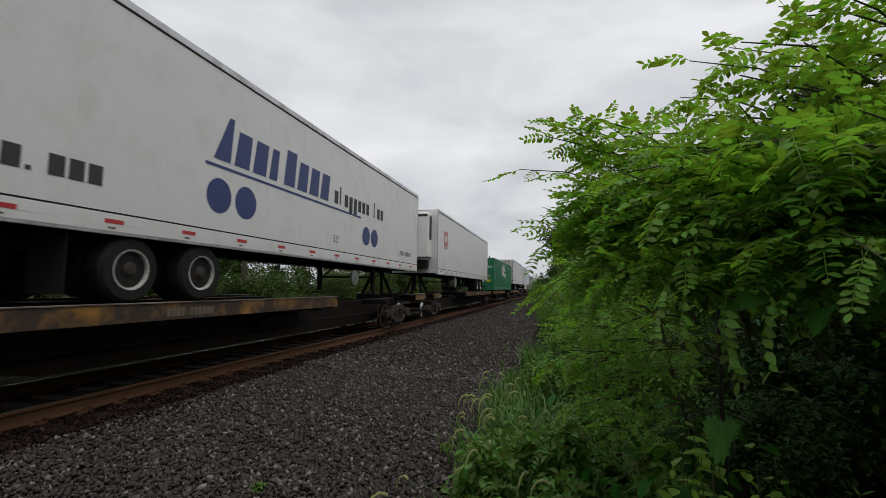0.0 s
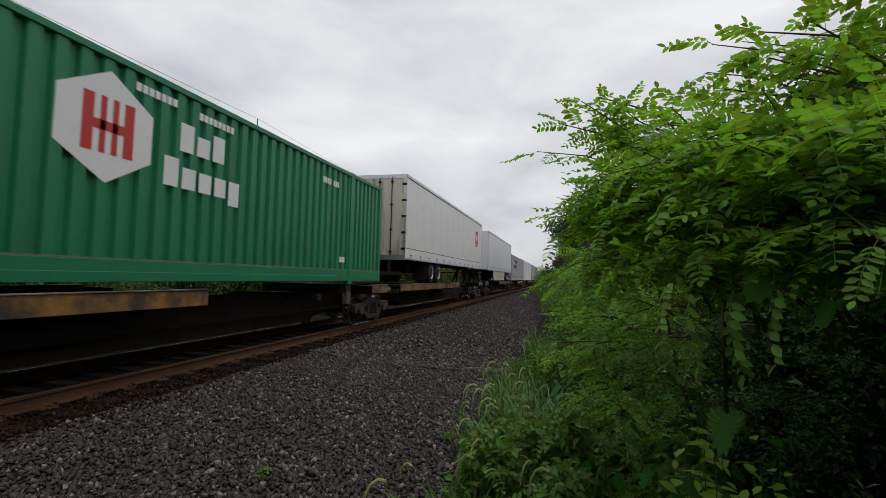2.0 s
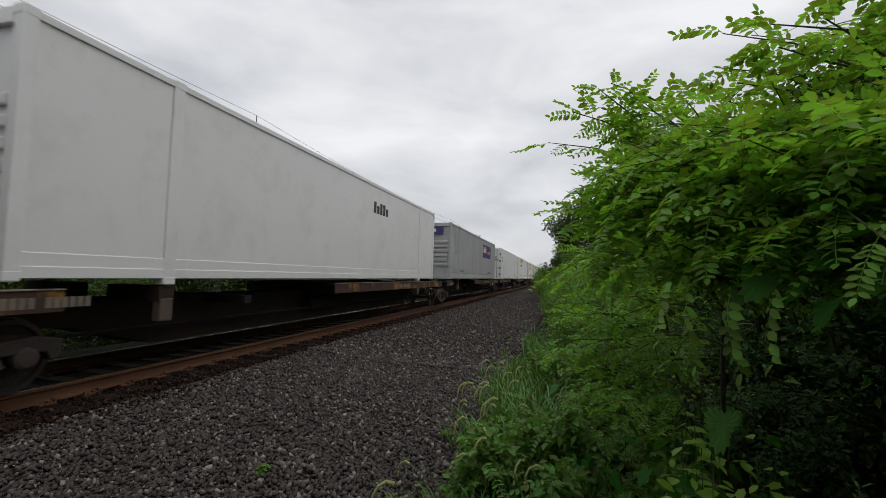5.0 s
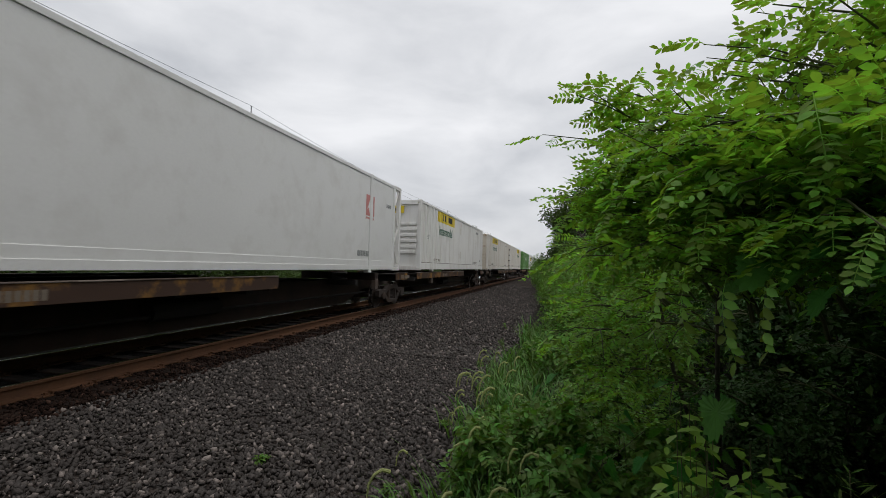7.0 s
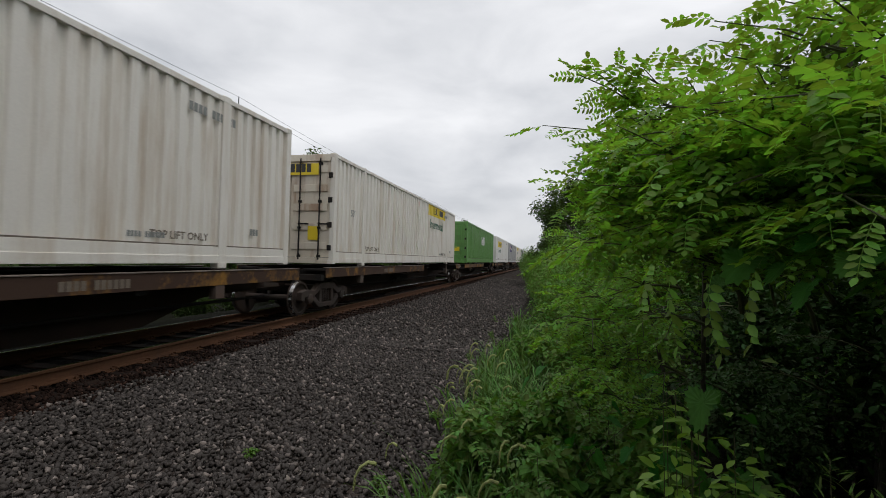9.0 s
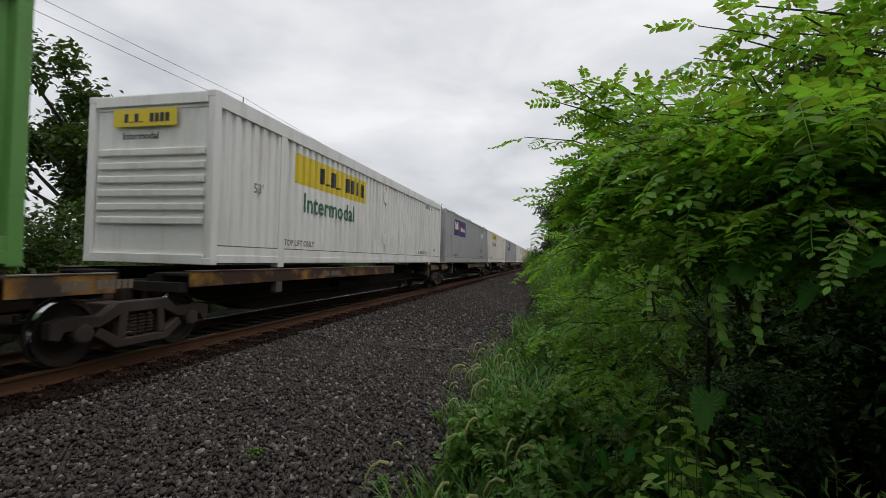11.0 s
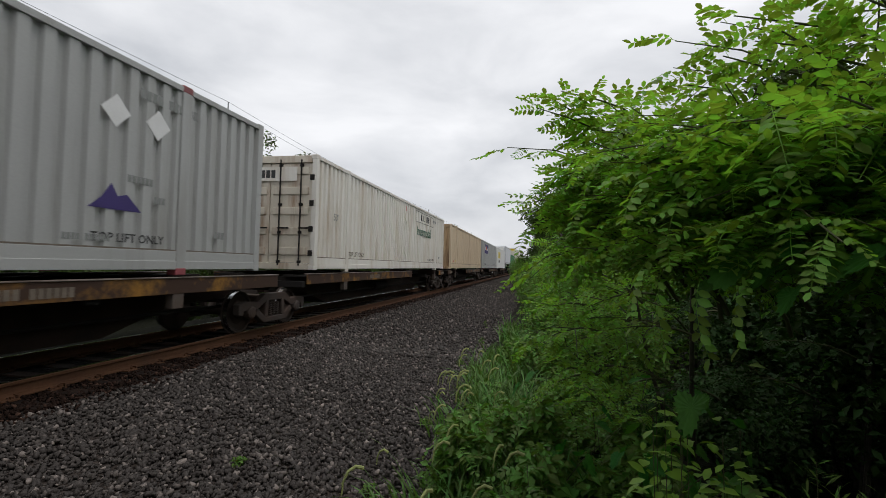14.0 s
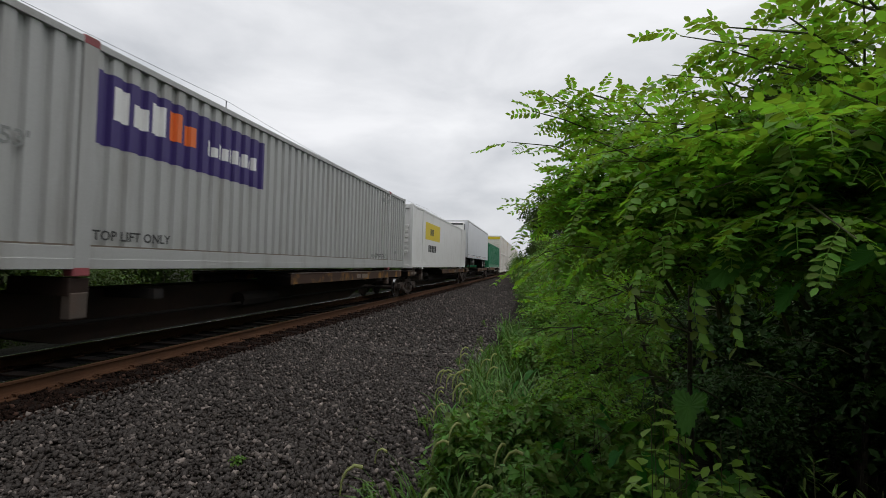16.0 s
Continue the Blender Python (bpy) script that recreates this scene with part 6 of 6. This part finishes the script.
def build_low_plants():
    rnd = random.Random(8)
    blades = [blade_arrays(rnd.uniform(0.32, 0.62), rnd.uniform(0.011, 0.025), rnd.uniform(0.1, 0.34)) for _ in range(8)]
    for k in range(54):
        y = 1.9 + 11.0 * (k / 54) ** 1.5
        x = -0.74 + rnd.uniform(-0.12, 0.95) + (0.22 if y < 3.0 else 0.0)
        placed = []
        for i in range(95):
            a = rnd.uniform(0, 6.28)
            p = (rnd.gauss(0, 0.13), rnd.gauss(0, 0.16), 0)
            placed.append((rnd.randrange(8), Matrix.Translation(p) @ Euler((rnd.uniform(-0.25, 0.25), rnd.uniform(-0.1, 0.3), a)).to_matrix().to_4x4() @ Matrix.Scale(rnd.uniform(0.6, 1.25), 4)))
        ob = scatter("grass_tuft", blades, placed, M_GRASS)
        at = pose(x, y, ground_height(x, y) - 0.02)
        ob.matrix_basis = at
        tagged(ob, "long green grass tuft at the edge of the stones", "grass", group="grass tufts", kind="stuff")
        TUFTS.append((ob, at, rnd.uniform(0, 6.28)))
    # foxtail seed heads on thin arching stalks
    for k in range(34):
        y = 2.0 + 4.6 * rnd.random() ** 1.7
        x = (-0.62 if y < 2.9 else -0.88) + rnd.uniform(-0.08, 0.8)
        h, lean = rnd.uniform(0.5, 0.9) if x > -0.8 else rnd.uniform(0.3, 0.5), rnd.uniform(0.2, 0.38)
        fox = tagged(new("foxtail_grass"), "arching foxtail grass with a pale bristly seed head", "grass", group="foxtail stalks")
        pts = [Vector((0, 0, 0)), Vector((0.1 * lean, 0, 0.5 * h)), Vector((0.35 * lean, 0, 0.85 * h)), Vector((0.62 * lean, 0, 0.98 * h))]
        part("stalk", twig(pts, 0.002, 0.0014, 5), M_GRASS, fox)
        head = [pts[-1], pts[-1] + Vector((0.04, 0, 0.014)), pts[-1] + Vector((0.08, 0, -0.008)), pts[-1] + Vector((0.105, 0, -0.055)), pts[-1] + Vector((0.112, 0, -0.12))]
        bm = twig(head, 0.0105, 0.0045, 7)
        for q in range(170):
            s = rnd.random() * 3.99
            j = int(s)
            p = head[j].lerp(head[j + 1], s - j)
            v = Vector((rnd.gauss(0, 1), rnd.gauss(0, 1), rnd.gauss(0, 1))).normalized() * 0.02 + (head[j + 1] - head[j]).normalized() * 0.006
            w = Vector((v.y, -v.x, 0.001)).normalized() * 0.0006
            bm.faces.new([bm.verts.new(p - w), bm.verts.new(p + w), bm.verts.new(p + v)])
        part("seed_head", bm, M_SEED, fox, "pale bristly seed head")
        at = pose(x, y, ground_height(x, y), 0, 0, rnd.uniform(110, 250))
        fox.matrix_basis = at
        TUFTS.append((fox, at, rnd.uniform(0, 6.28)))
    # a broad-leaved vine sprawling under the shrubs
    vine_leaf = [lobed_leaf_mesh("vine_leaf", s, M_LEAF2) for s in (0.09, 0.12, 0.15)]
    for k in range(9):
        x, y = rnd.uniform(-0.35, 0.9), rnd.uniform(1.9, 4.6)
        z0 = ground_height(x, y)
        v = tagged(new("wild_vine"), "sprawling vine with broad toothed leaves under the shrubs", "vine", group="wild vines")
        v.matrix_basis = Matrix.Translation((x, y, z0))
        run = [Vector((0, 0, 0)), Vector((0.1, -0.05, 0.3)), Vector((0.25, -0.1, 0.55)), Vector((0.5, -0.1, 0.8))]
        part("stem", twig(run, 0.005, 0.002, 5), M_TWIG, v)
        for i in range(20):
            s = rnd.uniform(0.2, 2.99)
            j = int(s)
            p = run[j].lerp(run[j + 1], s - j) + Vector((rnd.gauss(0, 0.14), rnd.gauss(0, 0.14), rnd.gauss(0, 0.10)))
            part("vine_leaf", vine_leaf[rnd.randrange(3)], None, v, at=Matrix.Translation(p) @ Euler((radians(rnd.uniform(-30, 30)), radians(rnd.uniform(5, 60)), rnd.uniform(0, 6.28))).to_matrix().to_4x4())
    # bright young leaves low in front
    for k in range(9):
        p0 = around(rnd.uniform(13, 23), rnd.uniform(-18.5, -13.5), rnd.uniform(1.6, 2.1))
        z0 = ground_height(p0.x, p0.y)
        ob = tagged(new("young_sapling"), "low sapling with bright yellow-green leaves", "sapling", group="low saplings")
        ob.matrix_basis = Matrix.Translation((p0.x, p0.y, z0))
        h = max(0.25, p0.z - z0)
        part("stem", twig([Vector((0, 0, 0)), Vector((0.02, 0, 0.5 * h)), Vector((0, 0, h))], 0.004, 0.0015, 5), M_TWIG, ob)
        lf = raw("leaf", *[(lambda vf: (vf[0], [3] * len(vf[1]), vf[1]))(leaflet_arrays(0.06, 0.032))][0], M_LEAF3)
        for i in range(26):
            z = h * rnd.uniform(0.35, 1.0)
            part("leaf", lf, None, ob, at=Matrix.Translation((rnd.gauss(0, 0.05), rnd.gauss(0, 0.05), z)) @ Euler((rnd.uniform(-0.4, 0.4), rnd.uniform(-0.3, 0.7), rnd.uniform(0, 6.28))).to_matrix().to_4x4() @ Matrix.Scale(rnd.uniform(0.6, 1.2), 4))
    # upright weeds with feathered leaves
    for k in range(24):
        x, y = rnd.uniform(-0.62, 0.55), 1.9 + 3.6 * rnd.random() ** 1.3
        h = rnd.uniform(0.35, 0.75) + 0.25 * max(x, 0)
        ob = tagged(new("feathered_weed"), "upright green weed with feathered leaves among the grass", "weeds", group="weeds")
        part("stem", twig([Vector((0, 0, 0)), Vector((0.03, 0, 0.5 * h)), Vector((0.0, 0.02, h))], 0.005, 0.002, 5), M_TWIG, ob)
        for i in range(13):
            z = h * (0.2 + 0.8 * i / 12)
            m = Matrix.Translation((0, 0, z)) @ Euler((rnd.uniform(-0.3, 0.3), rnd.uniform(-0.5, 0.4), 2.4 * i + rnd.uniform(-0.4, 0.4))).to_matrix().to_4x4() @ Matrix.Scale(rnd.uniform(0.7, 1.25), 4)
            part("feathered_leaf", WEED_MESH[rnd.randrange(7)], None, ob, at=m)
        at = pose(x, y, ground_height(x, y) - 0.01)
        ob.matrix_basis = at
        TUFTS.append((ob, at, rnd.uniform(0, 6.28)))
    # mixed low weeds
    for k in range(30):
        x, y = rnd.uniform(-0.6, 1.3), 1.9 + 7.0 * rnd.random() ** 1.3
        leaf_mass("weed_clump", "low green weeds under the shrubs", "weeds", 70 + k, 1000, (x, y, ground_height(x, y)), (0.32, 0.36, rnd.uniform(0.35, 0.8)), 0.082, M_HEDGE, stems=3, group="weeds")


build_low_plants()


def build_undergrowth():
    rnd = random.Random(18)
    # Weeds in the darkened leaf colour, the canopy's shade painted into them.
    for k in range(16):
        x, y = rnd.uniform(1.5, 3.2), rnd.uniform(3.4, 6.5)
        leaf_mass("weed_clump", "low green weeds under the shrubs", "weeds", 120 + k, 1400, (x, y, ground_height(x, y)), (0.36, 0.40, rnd.uniform(0.35, 0.9)), 0.06, M_SHADEDLEAF, stems=3, group="weeds")
    for x, y, h in ((-2.55, 3.75, 0.10), (-1.25, 3.5, 0.16), (-1.2, 5.2, 0.14), (-1.35, 8.5, 0.2), (-1.5, 14.0, 0.25), (-1.25, 11.0, 0.22)):
        leaf_mass("weed_clump", "small green weed growing in the stones", "weeds", 150 + int(10 * y), 120, (x, y, ground_height(x, y)), (0.09, 0.09, h), 0.035, M_HEDGE, stems=3, group="weeds")
    for k in range(5):
        p = around(27.5 + 1.6 * k, -17 - rnd.uniform(0, 3), 1.75)
        z0 = ground_height(p.x, p.y)
        ob = tagged(new("needle_leaf_weed"), "upright weed with narrow grey-green leaves", "weeds", group="weeds")
        ob.matrix_basis = Matrix.Translation((p.x, p.y, z0))
        h = p.z - z0
        part("stem", twig([Vector((0, 0, 0)), Vector((0.02, 0, 0.5 * h)), Vector((0, 0.01, h))], 0.004, 0.0015, 5), M_TWIG, ob)
        lf = leaflet_arrays(0.045, 0.007)
        put = [(0, Matrix.Translation((rnd.gauss(0, 0.012), rnd.gauss(0, 0.012), h * rnd.uniform(0.25, 1.0))) @ Euler((0, rnd.uniform(-1.0, -0.3), rnd.uniform(0, 6.28))).to_matrix().to_4x4()) for i in range(130)]
        scatter("foliage", [lf], put, M_HEDGE, ob, kind="stuff")


build_undergrowth()


# ---- what moves ----
LIFT = [(0, -1.0), (0.5, -0.6), (1, 0), (1.5, 0.3), (2, 0.5), (2.5, 0.6), (3, 1.8), (3.5, 3.8), (4, 7.0), (4.5, 4.6), (5, 2.0), (5.5, 1.0), (6, 0.8), (6.5, 1.0), (7, 1.8), (7.5, 11.5), (8, 12.5),
        (8.5, 5.2), (9, 3.4), (9.5, 2.2), (10, 1.2), (10.5, 0.6), (11, 0.2), (11.5, 0), (12, -0.2), (12.5, 0.0), (13, 0.2), (13.5, 0), (14, -0.2), (14.5, 0.1), (15, 0), (15.5, 0.2), (16, 0)]


def motions():
    # all wheels roll alike: the first front and the first rear axle are keyed, the others take over their keys
    turn = [(k / FPS, Euler((radians(88.0) * k, 0, 0)).to_matrix().to_4x4()) for k in range(481)]
    leader = {}
    for ws, ay in WHEELSETS:
        if ay not in leader:
            walk(ws, [(t, Matrix.Translation((0, ay, 0.4205)) @ m) for t, m in turn])
            leader[ay] = ws
        else:
            src = leader[ay].animation_data
            ws.rotation_mode = "QUATERNION"
            keys = ws.animation_data_create()
            keys.action = src.action
            keys.action_slot = src.action_slot
    for ob, y0, z in MOVING:
        walk(ob, [(0.0, Matrix.Translation((TRACK_X, y0, z))), (16.0, Matrix.Translation((TRACK_X, y0 - V * 16.0, z)))])
    for ob, rest, gust, ph in SWAYING:
        if gust <= 0.2:          # sheltered inner growth stands still
            continue
        rows = []
        for t, up in LIFT:
            q = 1.1 + 0.12 * abs(up)
            a = q * math.sin(2.3 * t + ph) + 0.5 * q * math.sin(4.1 * t + 2 * ph)
            b = q * math.cos(1.9 * t + 1.7 * ph)
            rows.append((t, Matrix.Translation((0.030 * gust * up, 0, 0.010 * gust * up)) @ rest @ pose(0, 0, 0, 1.5 * a, -0.9 * gust * up + 0.8 * a, 0.9 * b + 0.6 * gust * up)))
        walk(ob, rows)
    for ob, rest, ph in TUFTS:
        rows = []
        for t, up in LIFT:
            a = 2.0 * math.sin(3.1 * t + ph) + 1.2 * math.sin(5.3 * t + 2 * ph)
            rows.append((t, rest @ pose(0, 0, 0, a, 0.6 * a + 0.5 * up, 0)))
        walk(ob, rows)


motions()
